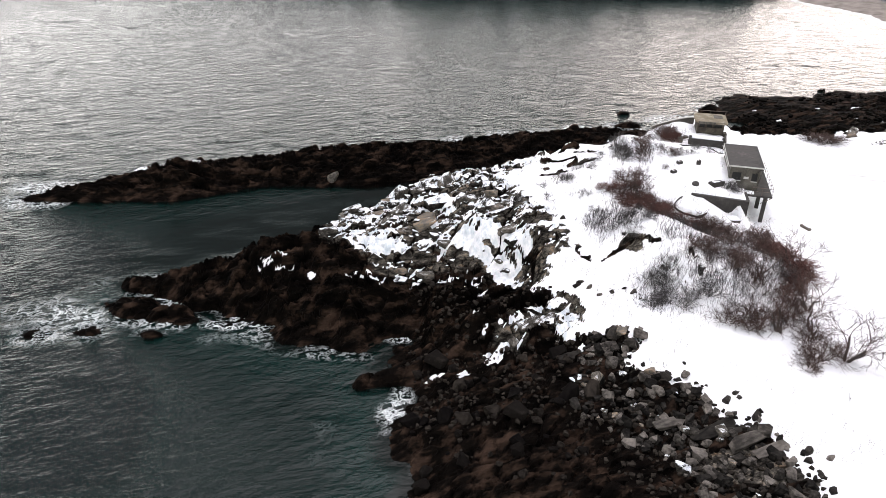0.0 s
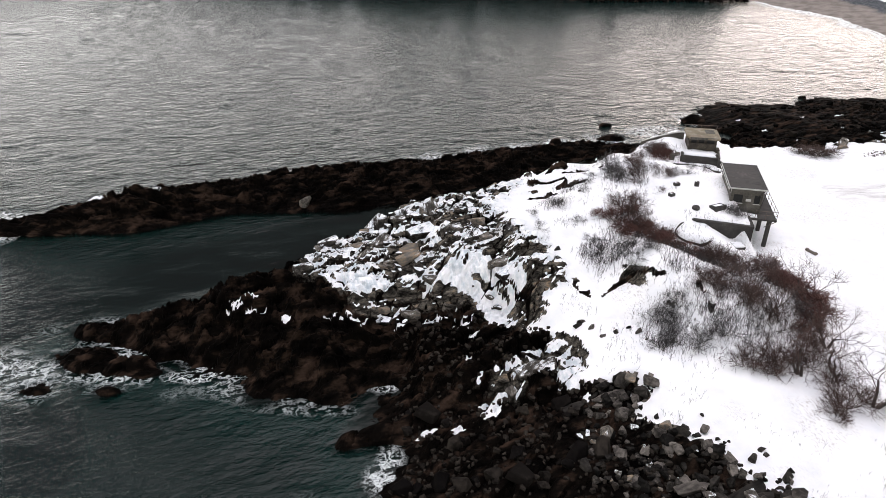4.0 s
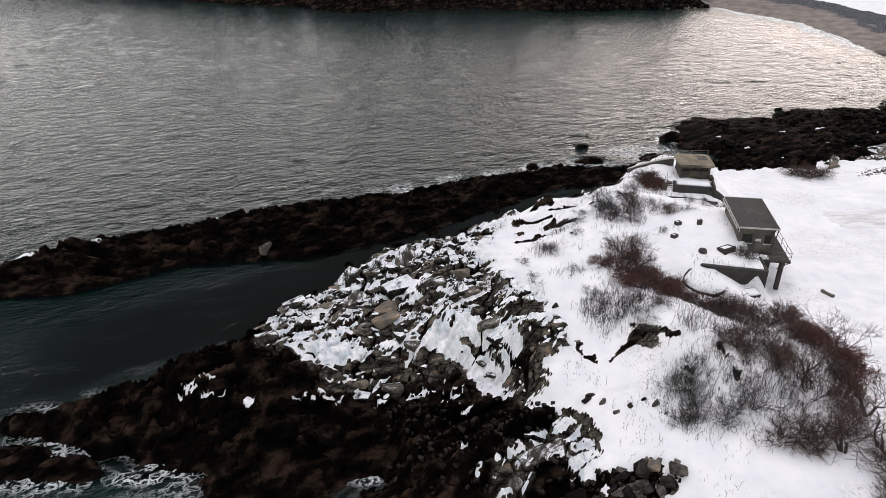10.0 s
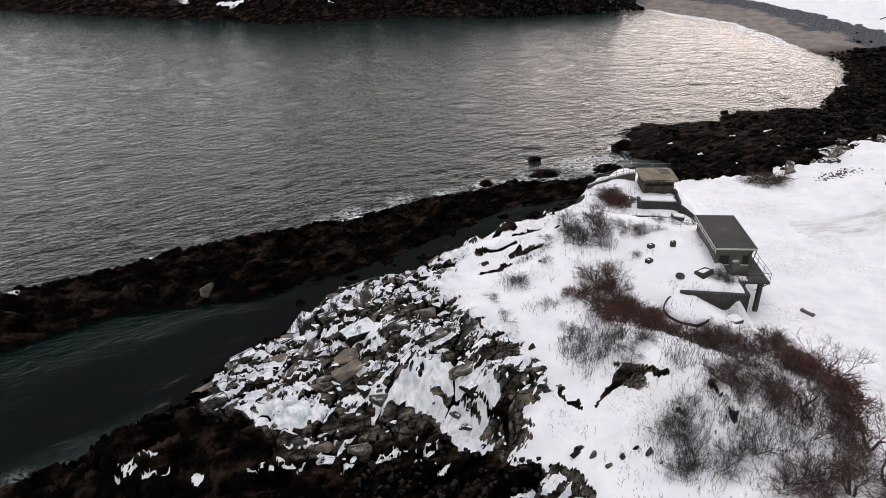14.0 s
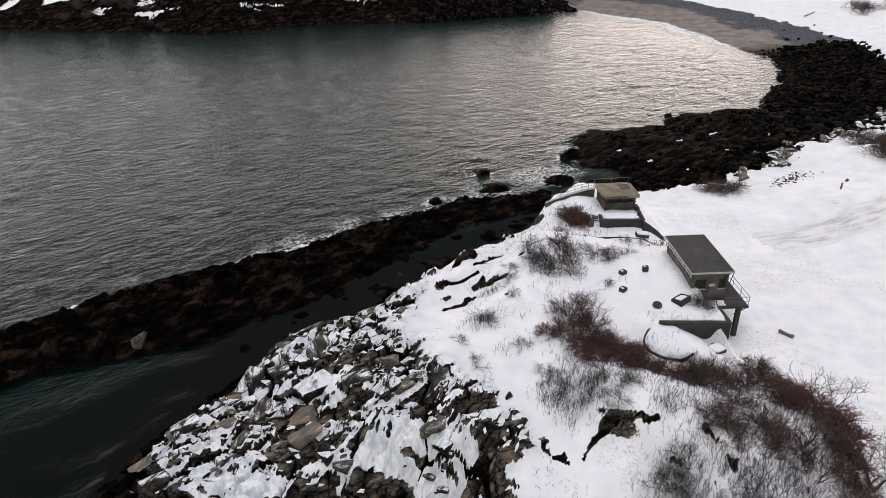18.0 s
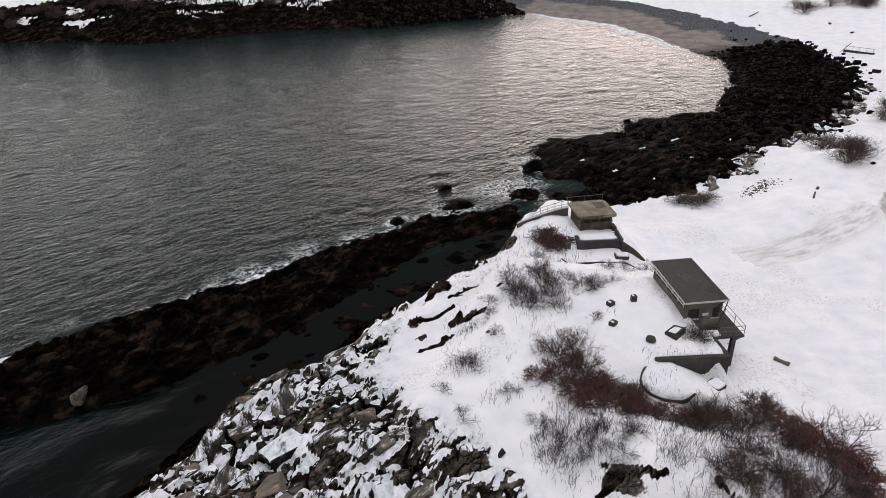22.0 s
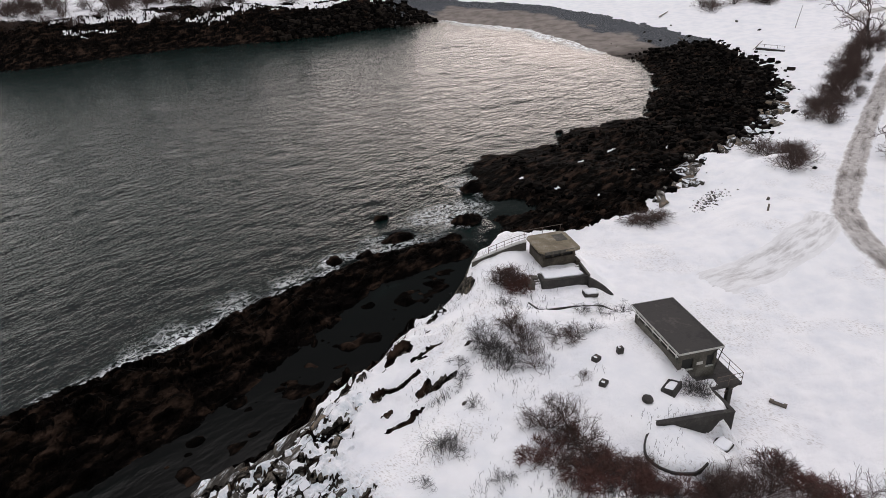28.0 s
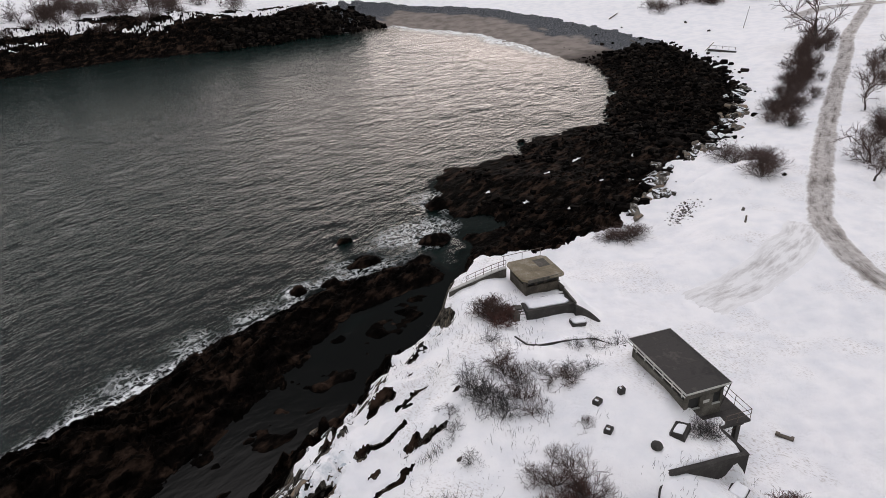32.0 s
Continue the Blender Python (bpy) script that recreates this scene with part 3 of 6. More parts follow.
M_CONC = grained("weathered_concrete", [(0.3, (0.030, 0.027, 0.022)), (0.5, (0.075, 0.068, 0.056)), (0.7, (0.15, 0.14, 0.12))], 0.7, 0.85)
M_HUTWALL = grained("brown_stained_concrete", [(0.3, (0.018, 0.014, 0.010)), (0.5, (0.046, 0.037, 0.027)), (0.7, (0.10, 0.084, 0.062))], 0.9, 0.85)
M_CONC_DARK = grained("stained_concrete", [(0.3, (0.014, 0.012, 0.011)), (0.55, (0.036, 0.032, 0.029)), (0.75, (0.08, 0.074, 0.068))], 0.8, 0.85)
M_FELT = grained("roofing_felt", [(0.36, (0.013, 0.011, 0.0105)), (0.47, (0.030, 0.026, 0.024)), (0.55, (0.026, 0.022, 0.0205)), (0.66, (0.062, 0.053, 0.048))], 0.32, 0.75)
M_HUTROOF = grained("lichened_concrete_roof", [(0.3, (0.11, 0.088, 0.055)), (0.5, (0.18, 0.148, 0.10)), (0.7, (0.30, 0.27, 0.22))], 0.8, 0.9)
M_TRIM = grained("pale_roof_edge", [(0.3, (0.34, 0.34, 0.32)), (0.7, (0.50, 0.49, 0.47))], 2.0, 0.7)
M_STEEL = grained("rusty_steel", [(0.3, (0.06, 0.05, 0.045)), (0.6, (0.16, 0.12, 0.10)), (0.75, (0.2, 0.19, 0.18))], 4.0, 0.6, 0.5)
# near-black sheets fill the openings and stand for the shade inside
M_DARK, *_ = material("unlit_interior", (0.012, 0.012, 0.012), 0.9)
M_WOOD = grained("weathered_wood", [(0.3, (0.07, 0.055, 0.045)), (0.6, (0.15, 0.125, 0.10))], 3.0, 0.85)

# ---- meshes ----
def mesh_object(name, verts, faces, mat, attrs=None, flat=True):
    me = bpy.data.meshes.new(name)
    verts = np.asarray(verts, np.float32)
    faces = np.asarray(faces, np.int32)
    me.vertices.add(len(verts))
    me.vertices.foreach_set("co", verts.ravel())
    k = faces.shape[1]
    me.loops.add(faces.size)
    me.loops.foreach_set("vertex_index", faces.ravel())
    me.polygons.add(len(faces))
    me.polygons.foreach_set("loop_start", np.arange(0, faces.size, k, dtype=np.int32))
    me.polygons.foreach_set("use_smooth", np.full(len(faces), not flat) if isinstance(flat, bool) else ~flat)
    for key, val in (attrs or {}).items():
        a = me.attributes.new(key, "FLOAT", "POINT")
        a.data.foreach_set("value", np.asarray(val, np.float32).ravel())
    me.update(calc_edges=True)
    me.materials.append(mat)
    return new(name, me)


def sheet(xs, ys, z):
    gx, gy = np.meshgrid(xs, ys)
    nx, ny = len(xs), len(ys)
    verts = np.stack([gx, gy, z], -1).reshape(-1, 3)
    i = np.arange(nx * ny).reshape(ny, nx)
    faces = np.stack([i[:-1, :-1], i[:-1, 1:], i[1:, 1:], i[1:, :-1]], -1).reshape(-1, 4)
    return verts, faces


def steps(*runs):
    out = [runs[0][0]]
    for a, b, s in runs:
        k = max(1, round((b - a) / s))
        out += list(a + (b - a) * (np.arange(k) + 1) / k)
    return np.array(out)


XS = steps((-900, -300, 60), (-300, -70, 6), (-70, -42, 1.0), (-42, -32, 0.4), (-32, 30, 0.2), (30, 62, 0.27), (62, 112, 0.45), (112, 190, 0.75), (190, 300, 3), (300, 900, 40), (900, 1500, 150))
YS = steps((-200, -20, 12), (-20, 15, 1.5), (15, 40, 0.27), (40, 98, 0.2), (98, 122, 0.27), (122, 160, 0.45), (160, 215, 0.75), (215, 330, 0.9), (330, 480, 4), (480, 900, 40), (900, 2200, 200))
GX, GY = np.meshgrid(XS, YS)
GZ, CRAG, INLAND, BB, SAND, RIB, SMOOTHZ, SNOW_IN, BROWM, KNOB, COVE, FARC, J1, J2, STEP, OUTC = ground(GX, GY)
slope = np.hypot(np.gradient(GZ, axis=1) / np.gradient(XS)[None, :], np.gradient(GZ, axis=0) / np.gradient(YS)[:, None])
SNOW = smooth(-0.6, 0.6, SNOW_IN)
# on the brow snow keeps to the flatter blocks, out of the open joints
ux, uy = GX * math.cos(STRIKE) + GY * math.sin(STRIKE), -GX * math.sin(STRIKE) + GY * math.cos(STRIKE)
lay_n = 0.16 + 0.62 * fbm(ux / 4.2, uy / 1.5, 3, 71) + 0.34 * fbm(ux / 1.3, uy / 0.55, 3, 76) - 0.08 + 0.75 * KNOB
for px, py, ra, rb, k in DRIFTS:
    lay_n = lay_n + k * smooth(1.15, 0.55, np.hypot((GX - px) / ra, (GY - py) / rb) + 0.3 * fbm(GX / 1.6, GY / 1.2, 3, 78))
lay_n = np.where(GY > 280, 1.0 * fbm(GX / 9, GY / 4, 5, 73) - 0.28, lay_n)
J1, J2 = np.where(GY > 280, 1, J1), np.where(GY > 280, 1, J2)
hold = smooth(-0.12, 0.16, lay_n - 1.0 * smooth(0.65, 1.4, slope) + 0.12) * smooth(0.0, 0.06, J1)
SNOW = np.where(CRAG > 0.05, SNOW * (1 - CRAG * (1 - hold)), SNOW)
terrace = smooth(7, 5, np.hypot(GX - 46.5, (GY - 61) * 1.2)) + smooth(52, 54, GX) * smooth(95, 90, GY) * smooth(40, 50, GY)
SNOW = SNOW * (1 - smooth(1.0, 1.6, slope) * (1 - np.clip(terrace, 0, 1)) * (1 - BROWM))
fray = smooth(-0.45, 0.05, fbm(GX / 0.6, GY / 0.6, 2, 79))
SNOW = SNOW * (1 - np.maximum(0.85 * OUTC * fray, STEP))
patch = GX * 0
for px, py, ra, rb in PATCHES:
    ra, rb = (ra * 0.6, rb * 0.7) if px > 70 else (ra, rb)
    du, dv = (GX - px) * math.cos(0.2) + (GY - py) * math.sin(0.2), -(GX - px) * math.sin(0.2) + (GY - py) * math.cos(0.2)
    patch = np.maximum(patch, smooth(1.25, 0.8, np.hypot(du / ra, dv / rb) + 0.38 * fbm(GX / 1.1, GY / 0.6, 3, 77)))
SNOW = np.maximum(SNOW, patch * (SNOW_IN < 1) * smooth(1.9, 1.0, slope))
SHINGLE = np.where(SAND > 0.2, smooth(-15, -11.5, SNOW_IN + 6 * fbm(GX / 12, GY / 16, 3, 75)), 0)
SNOW = np.where(SAND > 0.3, smooth(-0.8, 0.8, SNOW_IN), SNOW)
dry_shore = smooth(26, 33, GX - 0.25 * (GY - 25)) * smooth(44, 38, GY)
# the ledges' black mixes dark rock and painted shade
WET_SHADE = np.clip(smooth(1.5, -1.0, SNOW_IN) * (1 - 0.3 * dry_shore - 0.6 * smooth(1.0, 0.7, np.hypot((GX - 41) / 5, (GY - 22) / 2.5))) + smooth(3.0, 1.8, GZ) + 0.75 * STEP + 0.6 * OUTC + 0.85 * FARC, 0, 1) * (1 - BROWM * smooth(3.2, 4.6, GZ))
# brow joints blackened: deep shade put into the colour along with seeping wet
WET_SHADE = np.maximum(WET_SHADE, BROWM * (1 - smooth(0.02, 0.10, J1) * smooth(0.015, 0.08, J2)) * 0.95)
STUB = np.clip(smooth(0.1, 0.5, fbm(GX / 7, GY / 7, 3, 81)) * smooth(5, 8, GZ), 0, 1) * 0.45
verts, faces = sheet(XS, YS, GZ)
ground_ob = mesh_object("ground", verts, faces, M_GROUND, {"snow": SNOW, "wet": WET_SHADE, "sand": SAND, "shingle": SHINGLE, "stubble": STUB, "icy": np.clip(BROWM + KNOB, 0, 1)}, flat=CRAG[:-1, :-1].ravel() > 0.3)
tagged(ground_ob, "snow-covered headland with bare grey crags and black tidal rock", "ground", kind="structure")



def ground_z(x, y):
    """The height of the built ground at a place."""
    i, j = int(np.clip(np.searchsorted(XS, x) - 1, 0, len(XS) - 2)), int(np.clip(np.searchsorted(YS, y) - 1, 0, len(YS) - 2))
    fx, fy = (x - XS[i]) / (XS[i + 1] - XS[i]), (y - YS[j]) / (YS[j + 1] - YS[j])
    return float((GZ[j, i] * (1 - fx) + GZ[j, i + 1] * fx) * (1 - fy) + (GZ[j + 1, i] * (1 - fx) + GZ[j + 1, i + 1] * fx) * fy)


SX = steps((-2500, -300, 200), (-300, -170, 13), (-170, 160, 0.85), (160, 300, 10), (300, 2500, 200))
SY = steps((-600, -20, 30), (-20, 10, 3), (10, 310, 0.85), (310, 3000, 180))
WX, WY = np.meshgrid(SX, SY)
WG = lay(WX, WY)
depth = -WG[0]
seaward = smooth(-4, 4, WY - (106 + 0.42 * (WX - 5))) * smooth(70, 55, WX) * smooth(165, 150, WY) + smooth(165, 175, WY) * smooth(230, 200, WY) * 0.25
front = smooth(64, 54, WY) * smooth(20, 12, WX) * (1 - 0.85 * smooth(2, 6, WX) * smooth(44, 40, WY))
tip = smooth(-40, -52, WX) * smooth(100, 85, WY)
cove_edge = smooth(215, 228, WY) * smooth(120, 135, WX)
near_rock = smooth(1.5, 0.0, depth)
wide = smooth(4.8, 0.5, depth)
tongue = smooth(0.0, 0.6, fbm(WX / 5, WY / 5, 3, 91))
streak = smooth(-0.1, 0.5, fbm(WX / 9, WY / 9, 3, 93))
gate = smooth(-0.25, 0.35, fbm(WX / 6, WY / 6, 2, 99))
FOAM = near_rock * (0.05 + 0.95 * tongue * gate) * np.clip(seaward * 1.3 + front * 0.3 + tip, 0, 1) + 0.5 * wide * streak * np.clip(seaward + front * 0.6 + tip, 0, 1)
# broken water: off the reef's end, in its inlet, off the beach, over the skerries
for px, py, ra, rb, k in ((-22, 45.5, 7, 2.2, 0.62), (-33, 44.5, 9, 4.5, 0.5), (-12, 45.4, 4.5, 1.2, 0.62), (8.4, 45.4, 2.4, 1.4, 0.6), (9.8, 33.5, 1.6, 4.5, 0.62), (0, 41, 6, 0.9, 0.36), (-57, 80, 6, 4, 0.75), (-27, 55, 5, 1.2, 0.42), (55, 131, 8, 6, 0.62), (44, 124, 9, 4, 0.5), (64, 142, 5, 4, 0.42), (48, 119, 5, 3, 0.45)):
    FOAM = np.maximum(FOAM, k * smooth(1.3, 0.2, np.hypot((WX - px) / ra, (WY - py) / rb) + 0.35 * fbm(WX / 4, WY / 2.5, 3, 92)) * smooth(-0.4, 0.1, depth))
FOAM = np.clip(FOAM + cove_edge * 1.4 * smooth(3.4, 0.4, depth) * smooth(-0.3, 0.0, depth), 0, 1)
SHOAL = smooth(4.5, 1.0, depth) * (1 - WG[7])
GUTW = smooth(13, 5, np.abs((WY - 86) - 0.62 * (WX - 8))) * (0.85 * smooth(-46, -22, WX) + 0.15 * smooth(-12, 2, WX)) * smooth(58, 50, WX)
SHOAL = SHOAL * (1 - np.clip(GUTW * 1.3, 0, 1)) * smooth(84, 62, WY)
GUT = np.clip(np.maximum(WG[7] * 1.2, GUTW) + smooth(1.2, 0.2, depth) * 0.8 * (WY < 150), 0, 1)
FOAM = FOAM * (1 - np.clip(np.maximum(WG[7], GUTW), 0, 1))
SANDY = smooth(-55, -4, WG[1]) * smooth(185, 225, WY) * smooth(105, 130, WX) * smooth(315, 290, WY) * 0.9
GUT = GUT * (1 - SANDY)
swell = fbm(WX / 4.5 + WY / 28, WY / 2.9 + 0.4 * fbm(WX / 11, WY / 11, 2, 97), 3, 95)
WZ = (0.105 * swell + 0.05 * fbm(WX / 26, WY / 9, 2, 96)) * smooth(0.2, 2, depth) * smooth(305, 280, WY) * smooth(-169, -130, WX) * smooth(11, 20, WY) * (1 - 0.8 * WG[7])
verts, faces = sheet(SX, SY, WZ)
sea = mesh_object("water", verts, faces, M_SEA, {"foam": FOAM, "shoal": SHOAL, "gut": GUT, "sandy": SANDY}, flat=False)
tagged(sea, "dark green rippled sea with white foam along the rocks", "sea", kind="structure")

# ---- building blocks ----
def part(name, bm, mat, parent=None, label=""):
    me = bpy.data.meshes.new(name)
    bm.to_mesh(me)
    bm.free()
    me.materials.append(mat)
    ob = new(name, me)
    if parent is not None:
        ob.parent = parent
    if label:
        ob["label"] = label
    return ob


def block(x0, x1, y0, y1, z0, z1, bev=0.03, bm=None):
    bm = bm or bmesh.new()
    m = Matrix.Translation(((x0 + x1) / 2, (y0 + y1) / 2, (z0 + z1) / 2)) @ Matrix.Diagonal((x1 - x0, y1 - y0, z1 - z0, 1))
    r = bmesh.ops.create_cube(bm, size=1, matrix=m)
    if bev:
        es = {e for v in r["verts"] for e in v.link_edges}
        bmesh.ops.bevel(bm, geom=list(es), offset=bev, segments=1, affect="EDGES")
    return bm


def rod(a, b, r0, r1=None, sides=7, bm=None):
    bm = bm or bmesh.new()
    a, b = Vector(a), Vector(b)
    q = (b - a).to_track_quat("Z", "Y").to_matrix().to_4x4()
    bmesh.ops.create_cone(bm, cap_ends=True, segments=sides, radius1=r0, radius2=r0 if r1 is None else r1, depth=(b - a).length,
                          matrix=Matrix.Translation((a + b) / 2) @ q)
    return bm


def prism(outline, z0, z1, bm=None):
    """A flat-topped solid over an outline; z1 may be a function of the place."""
    bm = bm or bmesh.new()
    top = z1 if callable(z1) else (lambda x, y: z1)
    lo = [bm.verts.new((x, y, z0)) for x, y in outline]
    hi = [bm.verts.new((x, y, top(x, y))) for x, y in outline]
    k = len(outline)
    bm.faces.new(hi)
    bm.faces.new(lo[::-1])
    for i in range(k):
        bm.faces.new((lo[i], lo[(i + 1) % k], hi[(i + 1) % k], hi[i]))
    bmesh.ops.recalc_face_normals(bm, faces=bm.faces)
    return bm


def wall_line(rows, thick, bm=None):
    """A wall along rows of (x, y, foot, top)."""
    bm = bm or bmesh.new()
    rings = []
    for i, (x, y, z0, z1) in enumerate(rows):
        a, b = rows[max(i - 1, 0)], rows[min(i + 1, len(rows) - 1)]
        n = Vector((-(b[1] - a[1]), b[0] - a[0])).normalized() * thick / 2
        rings.append([bm.verts.new(p) for p in ((x + n.x, y + n.y, z0), (x + n.x, y + n.y, z1), (x - n.x, y - n.y, z1), (x - n.x, y - n.y, z0))])
    for p, q in zip(rings, rings[1:]):
        for k in range(4):
            bm.faces.new((p[k], q[k], q[(k + 1) % 4], p[(k + 1) % 4]))
    bm.faces.new(rings[0][::-1])
    bm.faces.new(rings[-1])
    bmesh.ops.recalc_face_normals(bm, faces=bm.faces)
    return bm


def empty(name, m, label, category, group=""):
    ob = new(name)
    ob.matrix_world = m
    return tagged(ob, label, category, group)


M_SNOW = grained("fresh_snow", [(0.3, (0.76, 0.77, 0.80)), (0.7, (0.85, 0.85, 0.86))], 1.5, 0.7, bump_d=0.03)


def snow_pad(name, cx, cy, rx, ry, thick, seed, parent=None):
    """A rounded pillow of snow with an uneven edge, flat below."""
    bm = bmesh.new()
    rings, k = [], 20
    for f, hgt in ((1.0, 0.0), (0.96, 0.6), (0.8, 0.92), (0.4, 1.0)):
        rings.append([bm.verts.new((cx + rx * f * (1 + 0.16 * noise.noise((math.cos(a) * 1.5, math.sin(a) * 1.5, seed))) * max(-1, min(1, 1.25 * math.cos(a))),
                                    cy + ry * f * (1 + 0.16 * noise.noise((math.cos(a) * 1.5, math.sin(a) * 1.5, seed + 5))) * max(-1, min(1, 1.25 * math.sin(a))), thick * hgt))
                      for a in (2 * math.pi * i / k for i in range(k))])
    for p, q in zip(rings, rings[1:]):
        for i in range(k):
            bm.faces.new((p[i], p[(i + 1) % k], q[(i + 1) % k], q[i]))
    bm.faces.new(rings[-1])
    bm.faces.new(rings[0][::-1])
    for f in bm.faces:
        f.smooth = True
    return part(name, bm, M_SNOW, parent, "lying snow")


# ---- the observation house on its columns ----
def observation_house():
    t = empty("observation_house", pose(48.03, 66.58, 12.0, 0, 0, -8.8), "flat-roofed grey concrete lookout house on columns, with a railed deck", "house")
    W, L, T = 4.3, 8.2, 3.26
    roof = part("roof", block(-0.0, W, 0.0, L, T - 0.16, T, 0.02), M_FELT, t, "dark felted flat roof")
    for a, b, c, d in ((-0.04, 0.0, -0.04, L + 0.04), (W, W + 0.04, -0.04, L + 0.04), (0.0, W, -0.04, 0.0), (0.0, W, L, L + 0.04)):
        part("roof_edge", block(a, b, c, d, T - 0.17, T + 0.02, 0.01), M_TRIM, roof, "pale roof edging")
    for k in range(1, 5):
        part("felt_lap", block(0.03, W - 0.03, k * 1.64 - 0.03, k * 1.64 + 0.03, T, T + 0.008, 0.003), M_FELT, roof)
    x0, x1, y0, y1 = 0.3, 4.0, 0.35, 7.9
    part("floor_slab", block(x0 - 0.1, x1 + 0.1, y0 - 0.1, y1, -0.25, 0.0), M_CONC_DARK, t)
    part("back_wall", block(x0, x1, y1 - 0.22, y1, 0, T - 0.16), M_CONC, t)
    # front wall with a window and a doorway
    fw = part("front_wall", block(x0, x1, y0, y0 + 0.22, 0, 1.15), M_CONC, t)
    part("lintel", block(x0, x1, y0, y0 + 0.22, 2.25, T - 0.16), M_CONC, fw)
    for a, b in ((x0, x0 + 0.35), (1.75, 3.05), (3.75, x1)):
        part("pier", block(a, b, y0, y0 + 0.22, 1.15, 2.25, 0.01), M_CONC, fw)
    for a, b in ((x0 + 0.35, 1.75), (3.05, 3.75)):
        w = part("window", block(a, b, y0 + 0.12, y0 + 0.15, 1.15, 2.25, 0), M_DARK, fw, "dark unglazed opening")
        part("sill", block(a - 0.05, b + 0.05, y0 - 0.08, y0 + 0.1, 1.09, 1.16, 0.01), M_TRIM, w)
    part("notice_plate", block(2.1, 2.7, y0 - 0.03, y0, 1.45, 1.75, 0.005), M_TRIM, fw, "small white plate")
    # seaward side: low wall, posts and a long slot
    lw = part("side_wall", block(x0, x0 + 0.22, y0 + 0.22, y1 - 0.22, 0, 2.15), M_CONC, t)
    for k in range(6):
        yy = y0 + 0.5 + k * 1.3
        part("post", block(x0 + 0.03, x0 + 0.17, yy, yy + 0.14, 2.15, T - 0.16, 0.01), M_TRIM, lw, "pale post")
    part("opening", block(x0 + 0.10, x0 + 0.13, y0 + 0.22, y1 - 0.22, 2.15, T - 0.16, 0), M_DARK, lw, "dark long slot")
    part("gutter_rail", rod((-0.12, -0.02, T - 0.28), (-0.12, L, T - 0.28), 0.05), M_TRIM, t, "pale eaves pipe")
    rw = part("land_wall", block(x1 - 0.22, x1, y0 + 0.22, y1 - 0.22, 0, T - 0.16), M_CONC, t)
    for yy in (1.6, 4.0, 6.2):
        part("window", block(x1 - 0.03, x1 + 0.02, yy, yy + 0.9, 1.0, 2.1, 0.005), M_DARK, rw, "dark window")
    part("brace", rod((3.95, y0 - 0.05, 0.7), (4.2, -0.02, T - 0.2), 0.05), M_CONC_DARK, t)
    part("brace", rod((3.3, y0 - 0.05, 2.1), (4.1, y0 - 0.12, T - 0.25), 0.05), M_CONC_DARK, t)
    # deck and its columns
    deck = part("deck", block(0.5, 5.75, -1.35, 0.3, -0.22, 0.0), M_CONC_DARK, t, "stained concrete deck")
    part("side_deck", block(4.12, 5.75, 0.3, 8.3, -0.22, 0.0), M_CONC_DARK, t)
    for yy in (-0.9, 3.4, 7.6):
        part("column", block(4.85, 5.3, yy, yy + 0.42, -4.1, -0.22, 0.03), M_CONC_DARK, t, "square concrete column")
    part("beam", block(4.9, 5.25, -1.2, 8.2, -0.5, -0.22), M_CONC_DARK, t)
    part("strut", rod((4.6, -0.7, -1.3), (5.7, -1.1, -0.3), 0.05), M_STEEL, t)
    rail = part("railing", rod((5.68, -1.28, 1.05), (5.68, 8.2, 1.05), 0.03), M_STEEL, t, "thin rusty steel railing")
    part("mid_rail", rod((5.68, -1.28, 0.55), (5.68, 8.2, 0.55), 0.022), M_STEEL, rail)
    part("front_rail", rod((3.2, -1.28, 1.05), (5.68, -1.28, 1.05), 0.03), M_STEEL, rail)
    part("front_mid_rail", rod((3.2, -1.28, 0.55), (5.68, -1.28, 0.55), 0.022), M_STEEL, rail)
    for yy in (-1.28, 0.6, 2.5, 4.4, 6.3, 8.2):
        part("rail_post", rod((5.68, yy, 0), (5.68, yy, 1.08), 0.03), M_STEEL, rail)
    for xx in (3.2, 4.4):
        part("rail_post", rod((xx, -1.28, 0), (xx, -1.28, 1.08), 0.03), M_STEEL, rail)
    # steps down at the front corner
    st = part("steps", block(-0.3, 0.5, -1.2, -0.3, -0.25, -0.05), M_CONC_DARK, t)
    for k in range(4):
        part("tread", block(-0.6 - 0.28 * k, -0.3 - 0.28 * k, -1.2, -0.3, -0.25 + 0.17 * k, -0.05 + 0.17 * k, 0.01), M_CONC_DARK, st)
    s = snow_pad("deck_snow", 2.2, -0.62, 1.4, 0.5, 0.16, 3.0, t)
    s.location.z = 0.0
    return t


house = observation_house()


